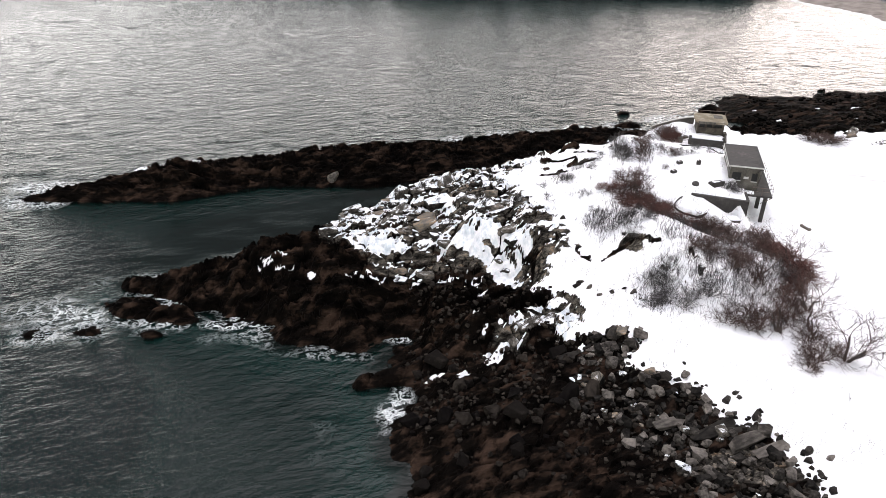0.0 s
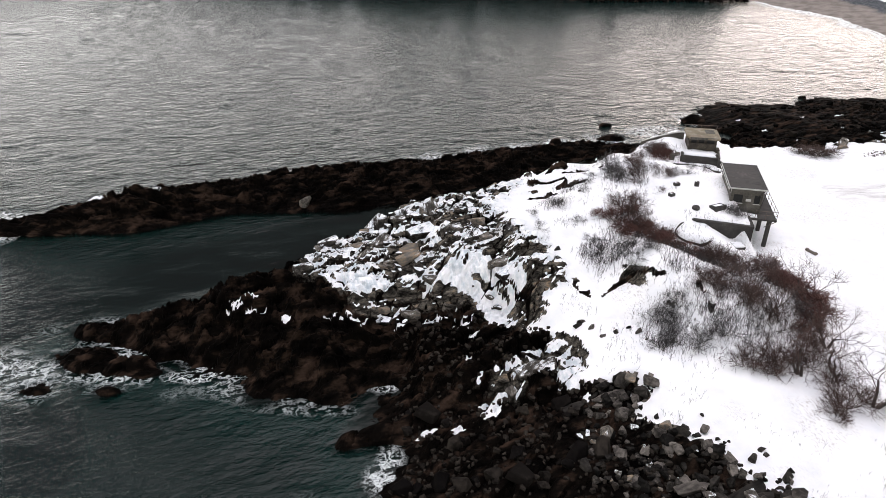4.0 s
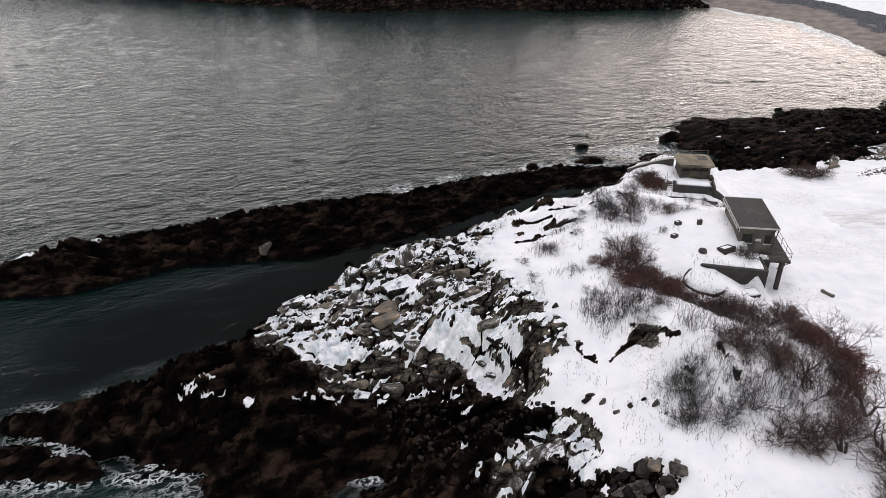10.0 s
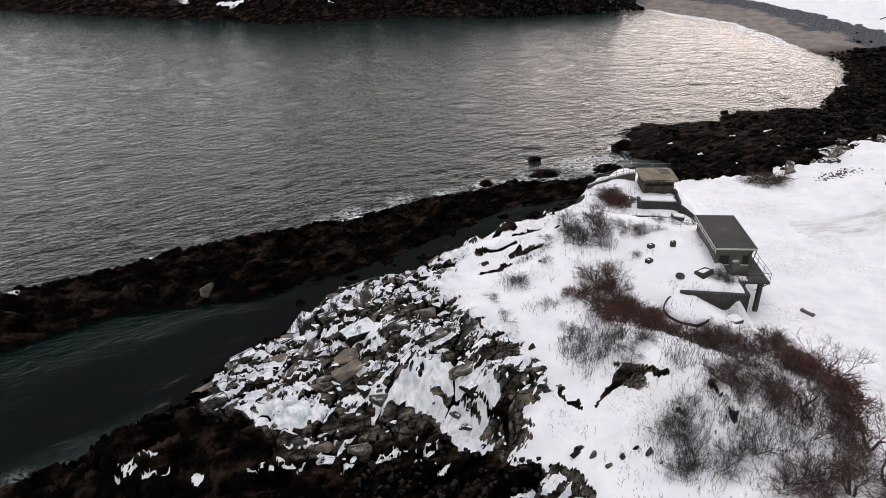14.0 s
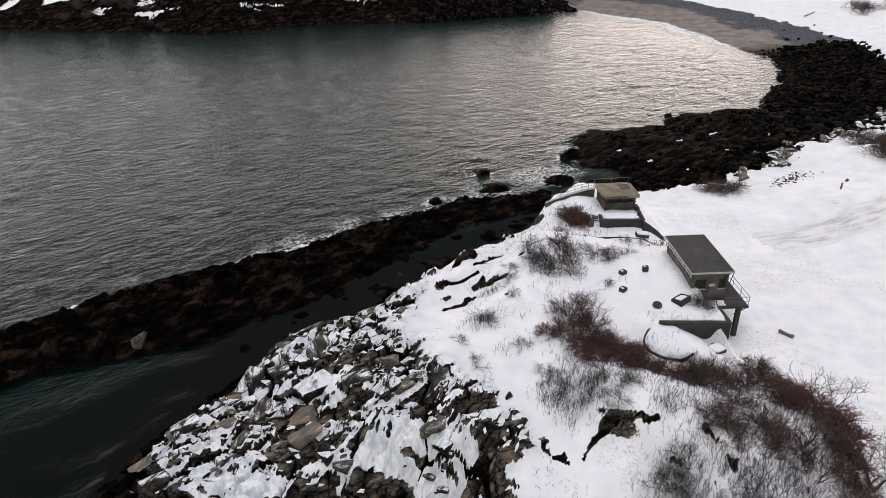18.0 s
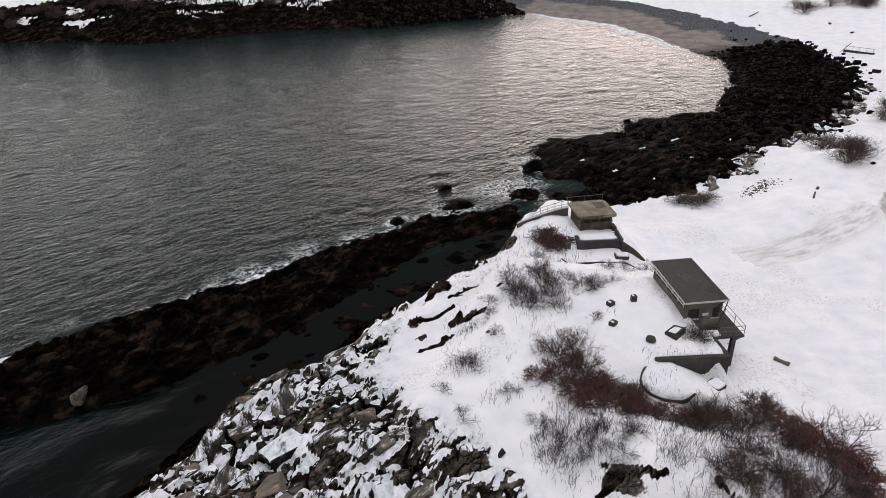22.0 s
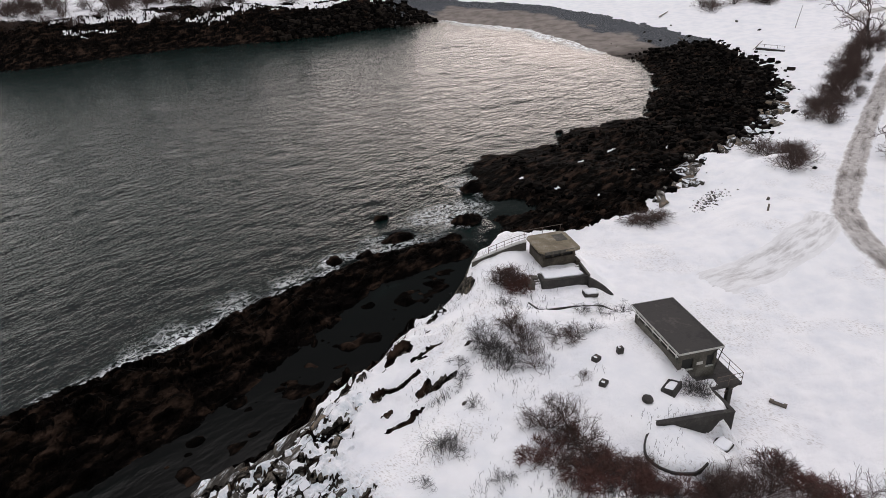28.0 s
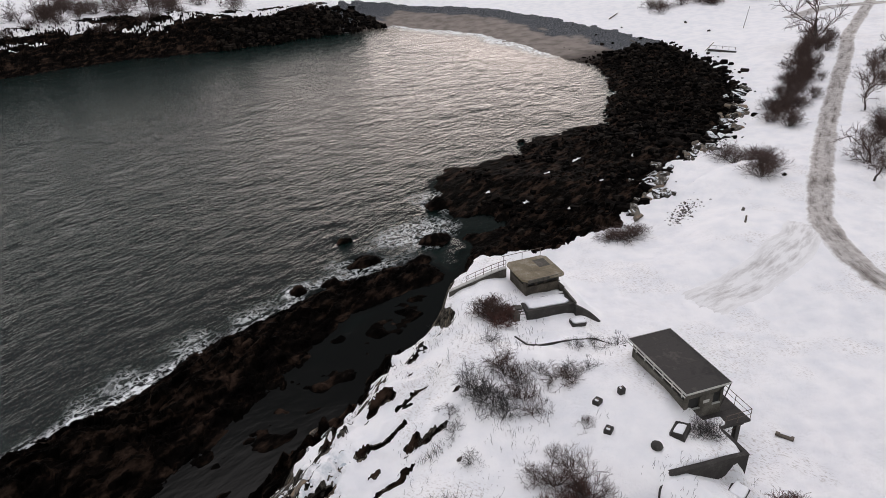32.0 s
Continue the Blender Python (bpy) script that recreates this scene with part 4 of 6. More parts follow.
# ---- the lookout hut with its platform, steps and walls ----
def lookout_hut():
    t = empty("lookout_hut", pose(48.97, 90.48, 10.9, 0, 0, -7.0), "small square concrete lookout hut with a lichened slab roof", "hut")
    W, L, T = 4.95, 4.65, 2.26
    bm = prism([(0, 0.55), (0.5, 0), (W - 0.15, -0.1), (W, 0.25), (W, L - 0.5), (W - 0.5, L), (0.4, L), (0, L - 0.4)], T - 0.28, T)
    bmesh.ops.bevel(bm, geom=list(bm.edges), offset=0.03, segments=1, affect="EDGES")
    roof = part("roof", bm, M_HUTROOF, t, "ochre lichened concrete slab roof")
    part("kerb", block(0.5, W - 0.4, -0.06, 0.02, T - 0.34, T + 0.03, 0.01), M_CONC, roof)
    part("roof_patch", block(3.0, 4.4, 2.2, 3.9, T, T + 0.015, 0.005), M_CONC, roof, "paler worn patch")
    x0, x1, y0, y1 = 0.45, 4.5, 0.4, 4.3
    front = part("front_wall", block(x0, x1, y0, y0 + 0.3, -0.7, 1.25), M_HUTWALL, t)
    part("slit", block(x0 + 0.3, x1 - 0.2, y0 + 0.16, y0 + 0.2, 1.25, T - 0.28, 0), M_DARK, front, "dark viewing slit")
    for a in (x0, 1.55, 2.7, x1 - 0.3):
        part("pier", block(a, a + 0.3, y0 + 0.02, y0 + 0.3, 1.25, T - 0.28, 0.01), M_HUTWALL, front)
    part("sill", block(x0 - 0.05, x1 + 0.05, y0 - 0.1, y0, 1.17, 1.27, 0.01), M_HUTWALL, front)
    for a, b in ((x0, x0 + 0.3), (x1 - 0.3, x1)):
        sw = part("side_wall", block(a, b, y0 + 0.3, y1, -0.7, 1.25), M_HUTWALL, t)
        part("pier", block(a, b, y0 + 0.3, y0 + 0.7, 1.25, T - 0.28, 0.01), M_HUTWALL, sw)
        part("pier", block(a, b, y1 - 0.5, y1, 1.25, T - 0.28, 0.01), M_HUTWALL, sw)
        part("slit", block((a + b) / 2 - 0.02, (a + b) / 2 + 0.02, y0 + 0.7, y1 - 0.5, 1.25, T - 0.28, 0), M_DARK, sw, "dark viewing slit")
    part("back_wall", block(x0 + 0.3, x1 - 0.3, y1 - 0.3, y1, -0.7, T - 0.28), M_HUTWALL, t)
    part("buttress", block(x1, x1 + 0.55, 0.0, 1.2, -1.6, 0.5), M_HUTWALL, t)
    return t


hut = lookout_hut()


def hut_platform():
    t = empty("concrete_platform", pose(46.2, 88.3, 10.9, 0, 0, -12.5), "snow-topped concrete platform with a dark front wall beside the hut", "platform")
    part("slab", block(1.6, 6.9, 0.25, 2.6, -1.9, 0.12), M_CONC_DARK, t)
    part("front_wall", block(1.55, 6.95, 0.0, 0.25, -2.2, 0.28), M_CONC_DARK, t, "dark stained wall")
    part("end_wall", block(6.95, 7.2, 0.0, 3.0, -2.6, 0.42), M_CONC, t)
    part("pier", block(0.0, 0.75, -0.1, 0.9, -1.5, 0.2), M_CONC, t, "square concrete pier")
    st = part("steps", block(0.75, 1.55, 1.2, 2.4, -1.2, 0.05), M_CONC, t)
    for k in range(4):
        part("tread", block(0.75, 1.55, 0.0 + 0.3 * k, 0.3 + 0.3 * k, -1.4, -0.75 + 0.18 * k, 0.01), M_CONC, st)
    p = snow_pad("snow_cover", 4.3, 1.45, 2.4, 0.95, 0.22, 8.0, t)
    p.location.z = 0.12
    return t


hut_platform()
wing = part("retaining_wall", wall_line([(52.9, 86.6, 7.5, 11.2), (54.0, 86.5, 7.4, 10.4), (55.1, 86.4, 7.2, 9.5), (56.2, 86.3, 7.0, max(8.3, ground_z(56.2, 86.3) + 0.05))], 0.45), M_CONC_DARK)
tagged(wing, "brown-stained concrete wing wall stepping down from the platform", "wall")


def parapet():
    t = empty("curved_parapet", pose(0, 0, 0), "curved pale concrete parapet with a rusty pipe railing above the rocks", "wall")
    rows, k = [], 14
    for i in range(k + 1):
        f = i / k
        x = 49.9 - 5.9 * f
        y = 95.5 + 0.9 * f + 1.8 * f * f
        rows.append((x, y, 7.0, 12.2 - 2.7 * f ** 1.6))
    part("wall", wall_line(rows, 0.4), M_CONC, t)
    part("coping", wall_line([(x, y, z, z + 0.12) for x, y, _, z in rows], 0.5), M_TRIM, t, "pale coping with snow")
    rail = part("railing", wall_line([(x, y, z + 0.95, z + 1.0) for x, y, _, z in rows[:11]], 0.05), M_STEEL, t, "rusty pipe railing")
    part("mid_rail", wall_line([(x, y, z + 0.5, z + 0.54) for x, y, _, z in rows[:11]], 0.04), M_STEEL, rail)
    for x, y, _, z in rows[:11:2]:
        part("rail_post", rod((x, y, z - 0.1), (x, y, z + 1.0), 0.03), M_STEEL, rail)
    for a, b in (((49.9, 96.4), (55.2, 95.9)),):
        part("back_rail", rod((*a, 13.2), (*b, 13.2), 0.03), M_STEEL, rail)
        for f in (0.05, 0.5, 0.95):
            x, y = a[0] + (b[0] - a[0]) * f, a[1] + (b[1] - a[1]) * f
            part("rail_post", rod((x, y, 7.4), (x, y, 13.22), 0.03), M_STEEL, rail)
    return t


parapet()
kerb = part("concrete_kerb", wall_line([(44.5, 85.4, 10.2, ground_z(44.5, 85.4) + 0.14), (44.3, 83, 10.2, ground_z(44.3, 83) + 0.14), (44.2, 80.9, 11, ground_z(44.2, 80.9) + 0.12),
                                        (46.6, 79.9, 11, ground_z(46.6, 79.9) + 0.14), (49.2, 78.9, 10.5, ground_z(49.2, 78.9) + 0.16), (51.2, 78.1, 9, ground_z(51.2, 78.1) + 0.3), (50.9, 76.6, 9, ground_z(50.9, 76.6) + 0.3)], 0.13), M_CONC_DARK)
tagged(kerb, "thin dark concrete kerb edging the snowy terrace", "kerb")


# ---- terrace wall with its round apron ----
def terrace_wall():
    t = empty("terrace_wall", pose(0, 0, 0), "dark stained concrete retaining wall at the terrace corner", "wall")
    part("front_face", wall_line([(43.0, 62.95, 10.8, 12.45), (46.2, 62.3, 9.4, 12.45), (48.0, 62.0, 8.2, 12.45), (49.75, 61.55, 7.2, 12.45)], 0.35), M_CONC_DARK, t)
    part("side_face", wall_line([(49.72, 61.8, 7.2, 12.48), (49.95, 63.6, 7.6, 12.5), (50.3, 65.2, 8.0, 12.2)], 0.35), M_CONC_DARK, t)
    part("coping", wall_line([(43.0, 62.95, 12.4, 12.66), (46.2, 62.3, 12.45, 12.58), (48.0, 62.0, 12.45, 12.53), (49.8, 61.55, 12.45, 12.53)], 0.42), M_CONC_DARK, t)
    return t


terrace_wall()
rows = []
for i in range(17):
    a = radians(98 + 182 * i / 16)
    x, y = 43.5 + 2.85 * math.cos(a), 60.45 + 2.4 * math.sin(a)
    g = ground_z(x, y)
    rows.append((x, y, g - 0.8, min(g + 0.13, 12.42)))
apron = part("curved_kerb", wall_line(rows, 0.15), M_CONC_DARK)
tagged(apron, "curved dark concrete kerb round a snowy apron", "kerb")


def broken_slab(x, y, rz, w, d, tilt):
    z = ground_z(x, y)
    bm = prism([(-w, -d), (w * 0.8, -d * 0.9), (w, d * 0.5), (w * 0.2, d), (-w * 0.9, d * 0.8)], -0.25, 0.16)
    ob = part("broken_slab", bm, M_CONC_DARK)
    ob.matrix_world = pose(x, y, z + 0.12, tilt, 6, rz)
    tagged(ob, "broken concrete slab with snow on top beside the terrace wall", "slab", "broken slabs")
    s = snow_pad("snow_cap", 0, 0, w * 0.85, d * 0.8, 0.14, x, ob)
    s.location.z = 0.16


broken_slab(47.9, 60.4, 20, 0.9, 0.7, 8)
broken_slab(52.3, 85.2, -10, 0.9, 0.6, 4)


# ---- small things on the terrace and the field ----
def stone_block(x, y, rz, s, h, label):
    t = empty("concrete_block", pose(x, y, ground_z(x, y) - 0.12, 0, 0, rz), label, "block", "blocks on the terrace")
    part("body", block(-s, s, -s * 0.85, s * 0.85, 0, h + 0.12, 0.05), M_CONC_DARK, t)
    part("stub", rod((0, 0, h + 0.1), (0, 0, h + 0.22), 0.1, 0.09, 8), M_STEEL, t, "rusty bolt stub")
    sp = snow_pad("snow_cap", -s * 0.4, 0, s * 0.3, s * 0.45, 0.05, x, t)
    sp.location.z = h + 0.12


stone_block(42.85, 70.9, 20, 0.36, 0.38, "low square concrete block standing in the snow")
stone_block(45.35, 70.9, -8, 0.28, 0.6, "small upright concrete block standing in the snow")
stone_block(41.6, 68.0, 30, 0.36, 0.35, "low weathered concrete block half sunk in snow")
bm = bmesh.new()
bmesh.ops.create_icosphere(bm, subdivisions=2, radius=0.48)
for v in bm.verts:
    v.co = Vector((v.co.x, v.co.y, v.co.z * 0.75)) * (1 + 0.12 * noise.noise(v.co * 3))
tub = part("round_stone", bm, M_CONC_DARK)
tub.location = (43.93, 65.13, ground_z(43.93, 65.13) + 0.15)
tagged(tub, "dark round concrete stump in the terrace snow", "stone")


def hatch():
    x, y = 46.6, 65.4
    t = empty("hatch", pose(x, y, ground_z(x, y) - 0.1, -8, 0, 28) @ Matrix.Diagonal((0.85, 0.8, 0.75, 1)), "dark-rimmed concrete hatch holding a pillow of snow", "hatch")
    for a, b, c, d, h in ((-1.0, 1.0, -0.75, -0.5, 0.75), (-1.0, 1.0, 0.5, 0.75, 0.62), (-1.0, -0.75, -0.5, 0.5, 0.7), (0.75, 1.0, -0.5, 0.5, 0.66)):
        part("rim", block(a, b, c, d, -0.4, h, 0.06), M_CONC_DARK, t)
    s = snow_pad("snow_fill", 0, 0, 0.78, 0.52, 0.25, 4.0, t)
    s.location.z = 0.4


hatch()
x, y = 58.44, 64.2
logt = empty("log", pose(x, y, ground_z(x, y) + 0.16, 0, 0, 118), "short dark driftwood log lying on the snowfield", "log")
bm = rod((-0.75, 0, 0), (0.75, 0.05, 0.03), 0.24, 0.2, 10)
for v in bm.verts:
    v.co += Vector((0, noise.noise(v.co * 2.1), noise.noise(v.co * 1.7 + Vector((3, 0, 0))))) * 0.05
part("trunk", bm, M_WOOD, logt)
part("snow_cap", block(-0.5, 0.4, -0.1, 0.1, 0.2, 0.26, 0.03), M_SNOW, logt, "thin cap of snow")

# ---- bushes and trees: bare winter wood ----
M_TWIG = grained("brown_twigs", [(0.3, (0.028, 0.016, 0.013)), (0.7, (0.085, 0.048, 0.038))], 3.0, 0.85)
M_TWIG_GREY = grained("grey_twigs", [(0.3, (0.024, 0.022, 0.023)), (0.7, (0.075, 0.068, 0.066))], 3.0, 0.85)
M_BARK = grained("dark_bark", [(0.3, (0.022, 0.018, 0.015)), (0.7, (0.065, 0.052, 0.045))], 2.5, 0.9)
M_RED = grained("russet_thicket", [(0.3, (0.045, 0.017, 0.013)), (0.7, (0.125, 0.052, 0.040))], 2.5, 0.9)
M_STEM = grained("dry_grass_stems", [(0.3, (0.07, 0.055, 0.045)), (0.7, (0.17, 0.14, 0.11))], 2.0, 0.9)


def prongs(segs, sides=3):
    """Tapered rods from an array of (x0, y0, z0, x1, y1, z1, r0, r1)."""
    s = np.asarray(segs, float)
    a, b = s[:, 0:3], s[:, 3:6]
    d = b - a
    d /= np.linalg.norm(d, axis=1, keepdims=True) + 1e-9
    ref = np.where(np.abs(d[:, 2:3]) > 0.9, np.array([[1.0, 0, 0]]), np.array([[0, 0, 1.0]]))
    p = np.cross(d, ref)
    p /= np.linalg.norm(p, axis=1, keepdims=True)
    q = np.cross(d, p)
    verts, k = [], sides
    for end, r in ((a, s[:, 6:7]), (b, s[:, 7:8])):
        for i in range(k):
            c, sn = math.cos(2 * math.pi * i / k), math.sin(2 * math.pi * i / k)
            verts.append(end + r * (c * p + sn * q))
    v = np.stack(verts, 1).reshape(-1, 3)
    base = (np.arange(len(s)) * 2 * k)[:, None]
    f = np.concatenate([base + np.array([[i, (i + 1) % k, k + (i + 1) % k, k + i]]) for i in range(k)])
    return v, f


def grow(rng, start, way, length, radius, depth, out, spread=0.6, lift=0.12, forks=3, wob=0.25):
    """Limbs that wander and fork; out collects rods by order."""
    pos, d = np.array(start, float), np.array(way, float)
    pieces = 3 if depth > 0 else 2
    for k in range(pieces):
        d = d + rng.normal(0, wob, 3) + np.array([0, 0, lift])
        d /= np.linalg.norm(d)
        nxt = pos + d * length / pieces
        r0, r1 = radius * (1 - 0.25 * k / pieces * 2), radius * (1 - 0.25 * (k + 1) / pieces * 2)
        out.append((depth, (*pos, *nxt, r0, r1)))
        pos = nxt
        if depth > 0 and k > 0 or (depth > 0 and rng.random() < 0.5):
            for _ in range(forks if k == pieces - 1 else 1):
                side = rng.normal(0, 1, 3)
                side -= side.dot(d) * d
                side /= np.linalg.norm(side) + 1e-9
                w = d + side * spread * rng.uniform(0.6, 1.4)
                grow(rng, pos, w / np.linalg.norm(w), length * rng.uniform(0.55, 0.8), max(r1 * 0.6, 0.009), depth - 1, out, spread, lift, forks, wob)


def shrub_meshes(seed, stems, height, lean, depth, radius, twig_r):
    rng = np.random.default_rng(seed)
    out = []
    for _ in range(stems):
        a, r = rng.uniform(0, 2 * math.pi), rng.uniform(0.0, 0.35)
        w = np.array([math.cos(a) * lean * rng.uniform(0.3, 1.2), math.sin(a) * lean * rng.uniform(0.3, 1.2), 1.0])
        grow(rng, (r * math.cos(a), r * math.sin(a), -0.25), w / np.linalg.norm(w), height * rng.uniform(0.4, 0.62), radius * rng.uniform(0.7, 1.1), depth, out, 0.75, 0.06, 2)
    thick = [s for d, s in out if d >= depth - 0.5]
    thin = [(*s[:6], max(s[6] * 0.9, twig_r * (0.62 + 0.4 * d)), max(s[7] * 0.7, twig_r * (0.5 + 0.35 * d))) for d, s in out if d < depth - 0.5]
    both = [prongs(thick, 4), prongs(thin, 3)]
    top = max(v[:, 2].max() for v, _ in both) / height
    return [(v / np.array([top ** 0.5, top ** 0.5, top]), f) for v, f in both]


def plain_mesh(name, vf, mat):
    ob = mesh_object(name, vf[0], vf[1], mat)
    return ob


def make_shrub(kind, seed, stems, height, lean, depth, radius, twig_r, mats, name, label, category, group):
    t = empty(name, pose(0, 0, -50), label, category, group)
    a, b = shrub_meshes(seed, stems, height, lean, depth, radius, twig_r)
    plain_mesh("stem_clump" if kind == "bush" else "trunk", a, mats[0]).parent = t
    plain_mesh("twig_mass" if kind == "bush" else "crown", b, mats[1]).parent = t
    for o in t.children:
        o["kind"] = "stuff"
    return t


BUSHES = {
    "grey": [make_shrub("bush", 10 + k, 10, 1.9, 0.8, 3, 0.034, 0.011, (M_BARK, M_TWIG_GREY), "bush", "bare grey-brown winter bush standing in snow", "bush", "bare bushes") for k in range(3)],
    "brown": [make_shrub("bush", 20 + k, 11, 2.0, 0.85, 3, 0.040, 0.012, (M_BARK, M_TWIG), "bush", "dense brown leafless thicket bush on the snowy slope", "bush", "bare bushes") for k in range(3)],
    "red": [make_shrub("bush", 30 + k, 20, 1.5, 1.3, 3, 0.02, 0.018, (M_RED, M_RED), "bush", "low russet tangle of dead stems on the snowy bank", "bush", "bare bushes") for k in range(3)],
    "tree": [make_shrub("tree", 40 + k, 3, 5.6, 0.6, 4, 0.17, 0.019, (M_BARK, M_TWIG), "tree", "small gnarled leafless tree rising from the snow", "tree", "bare trees") for k in range(2)],
}
# x, y, width, height (as a factor)
PLANTS = {
    "grey": [(35.6, 79.2, 1.3, 1.4), (36.2, 78.0, 1.2, 1.2), (35.4, 77.2, 1.0, 0.9), (36.4, 76.2, 1.2, 1.0), (36.8, 74.8, 1.1, 0.8), (35.8, 74.6, .9, .7), (40.8, 84.2, 1.0, 0.5), (41.2, 76.8, 1.0, 0.6), (33.0, 78.0, .8, .5), (32.4, 76.2, .8, .5), (28, 68.1, 0.9, 0.7), (25.2, 62.3, 0.8, 0.6), (21.3, 61.9, 0.9, 0.8), (27.6, 69.5, 1.1, 0.7), (30, 64, 0.8, 0.5), (43.6, 75.8, 0.9, 0.6), (45.2, 75, 0.8, 0.5),
             (24.5, 66, .7, .5), (31.5, 72, .8, .5), (50.6, 77.4, 0.9, 0.6), (48.6, 78.2, 0.8, 0.5), (46.8, 78.6, .7, .45), (37.5, 45.6, 1.2, 0.9), (36.4, 47.8, 1.2, 0.9), (38.4, 48.6, 1.2, .9), (36.6, 44, 1, .8), (39.5, 43.5, 1.2, 1.0), (41.5, 44.8, 1.2, 1.0),
             (47.6, 64.4, 0.9, 0.5), (48.6, 64.2, 0.9, 0.5), (48.4, 65.2, .8, .5), (33.4, 55.6, 1.0, .6), (35.2, 54.2, 1.0, .6), (32, 57.5, .9, .5), (34.5, 57, 1., .6), (36.5, 55.5, 1., .6), (31, 59.6, .9, .5), (51, 48.2, 1.2, .9)],
    "brown": [(39.4, 80.2, 1.1, 1.1), (39.0, 78.6, 1.1, 1.2), (39.2, 76.8, 1.0, 1.0), (38.6, 75.0, 1.0, 0.9), (38.2, 73.0, 0.8, 0.6), (42.0, 75.4, 1.1, .7), (43.2, 74.6, 1.0, .6), (40.6, 69.6, .6, .5), (37.0, 69.0, .6, .6), (35.6, 66.8, 1.2, 1.2), (37.4, 67.0, 1.0, 1.1),
              (44.0, 90.4, 1.3, 1.0), (45.2, 90.4, 1.3, 1.1), (45.0, 88.8, 1.0, .8), (34.4, 67.3, 0.8, 0.7), (35.2, 64.2, 1.3, 0.9), (33.8, 63, 1.1, 0.7), (36.6, 63.6, 1.2, 1.2), (37.6, 61.4, 1.2, 0.9), (39.4, 59.8, 1.2, 0.9), (40.2, 57.6, 1.2, 0.9),
              (41.6, 56.4, 1.3, 1.0), (43.2, 56.0, 1.2, 1.0), (44.8, 56.2, 1.2, 1.0), (46.4, 56.8, 1.2, 1.0), (48.2, 57.2, 1.2, 1.0), (50, 57.6, 1.1, .9), (47.6, 54.4, 1.1, .9), (49.6, 53.4, 1.2, 1), (43.5, 41.5, 1.2, 1.0), (45.4, 43.2, 1.3, 1.1), (47.8, 45.4, 1.3, 1.1), (46.6, 41.6, 1.2, 1.0), (49.6, 44, 1.2, 1.0), (44.4, 46.4, 1.2, 1.0), (43, 48.2, 1.2, .9), (46.4, 48.6, 1.2, .9), (49.4, 41.6, 1.1, .9), (51.4, 40.2, 1.1, .9), (51.2, 36.4, 1.1, 1.1), (53.4, 36.2, 1.1, 1), (49.4, 34.6, .9, .8),
              (44.6, 89.8, 1.2, 0.9), (45.6, 91, 1.1, 0.9), (43.9, 91.0, 1.0, 0.8), (46.4, 89.6, .9, .7), (41.2, 50.2, 1.2, .9), (44.8, 51.8, 1.2, .9)],
    "red": [(45.4, 89.6, 1.2, 1.3), (44.4, 89.4, 1.2, 1.2), (36.0, 65.0, 1.2, 1.0), (34.6, 64.6, 1.1, .9),(36.4, 60.6, 1.3, 0.9), (37.8, 59.4, 1.5, 1.0), (38.8, 58.2, 1.5, 1.0), (37, 61.8, 1.2, .8), (39.8, 56.6, 1.3, .9), (35.6, 61.4, 1.2, .8), (50.4, 55.6, 1.5, 1.0), (51.2, 53.6, 1.5, 1.0), (51.6, 51.4, 1.5, 1.0), (51.4, 49.2, 1.4, 1.0), (50.6, 47, 1.4, 1.0), (50.6, 58.8, 1.2, .8), (46.0, 90.6, 0.8, 0.9), (52.2, 47.2, 1.3, 1.0), (49.6, 50.4, 1.3, .9), (33.2, 64.2, .9, .6)],
    "tree": [(36.8, 65.4, 0.6, 0.6), (35.4, 66.4, 0.5, 0.45), (48.4, 40.8, 0.85, 0.85), (52.4, 40.4, 0.9, 0.95), (53.0, 36.4, 1.0, 1.0), (52.8, 50.2, 0.7, 0.75), (52.2, 44.6, 0.8, .85), (47.2, 47.4, .6, .6)],
}
rng = np.random.default_rng(7)
for kind, rows in PLANTS.items():
    for k, (x, y, w, h) in enumerate(rows):
        src = BUSHES[kind][k % len(BUSHES[kind])]
        if kind == "red":
            x, y, w, h = x + rng.uniform(-0.8, 0.8), y + rng.uniform(-1.0, 1.0), w * rng.uniform(0.7, 1.3), h * rng.uniform(0.6, 1.05)
        f = 1.25 if x > 40 and y < 62 else 1.0
        if x > 40 and y < 62:
            x, y, h = x + rng.normal(0, 0.7), y + rng.normal(0, 0.8), h * rng.uniform(0.6, 1.25)
            if 41.0 < x < 50 and y > 57.2:
                y = 57.2 - rng.uniform(0, 1.5)
        m = pose(x, y, ground_z(x, y) - 0.02, 0, 0, rng.uniform(0, 360)) @ Matrix.Diagonal((w * f, w * f, h * f, 1))
        copy_thing(src, m)
        if x > 35 and y < 62 and kind != "tree":
            x, y = x + rng.uniform(-1.0, 1.0), y + rng.uniform(-1.2, 1.2)
            if 52.5 > x and not (42 < x < 50 and 57.5 < y < 66):
                copy_thing(BUSHES[kind][(k + 1) % 3], pose(x, y, ground_z(x, y) - 0.02, 0, 0, rng.uniform(0, 360)) @ Matrix.Diagonal((w * 0.9, w * 0.9, h * 0.9, 1)))
for rows in BUSHES.values():
    for t in rows:
        for o in list(t.children_recursive):
            bpy.data.objects.remove(o)
        bpy.data.objects.remove(t)

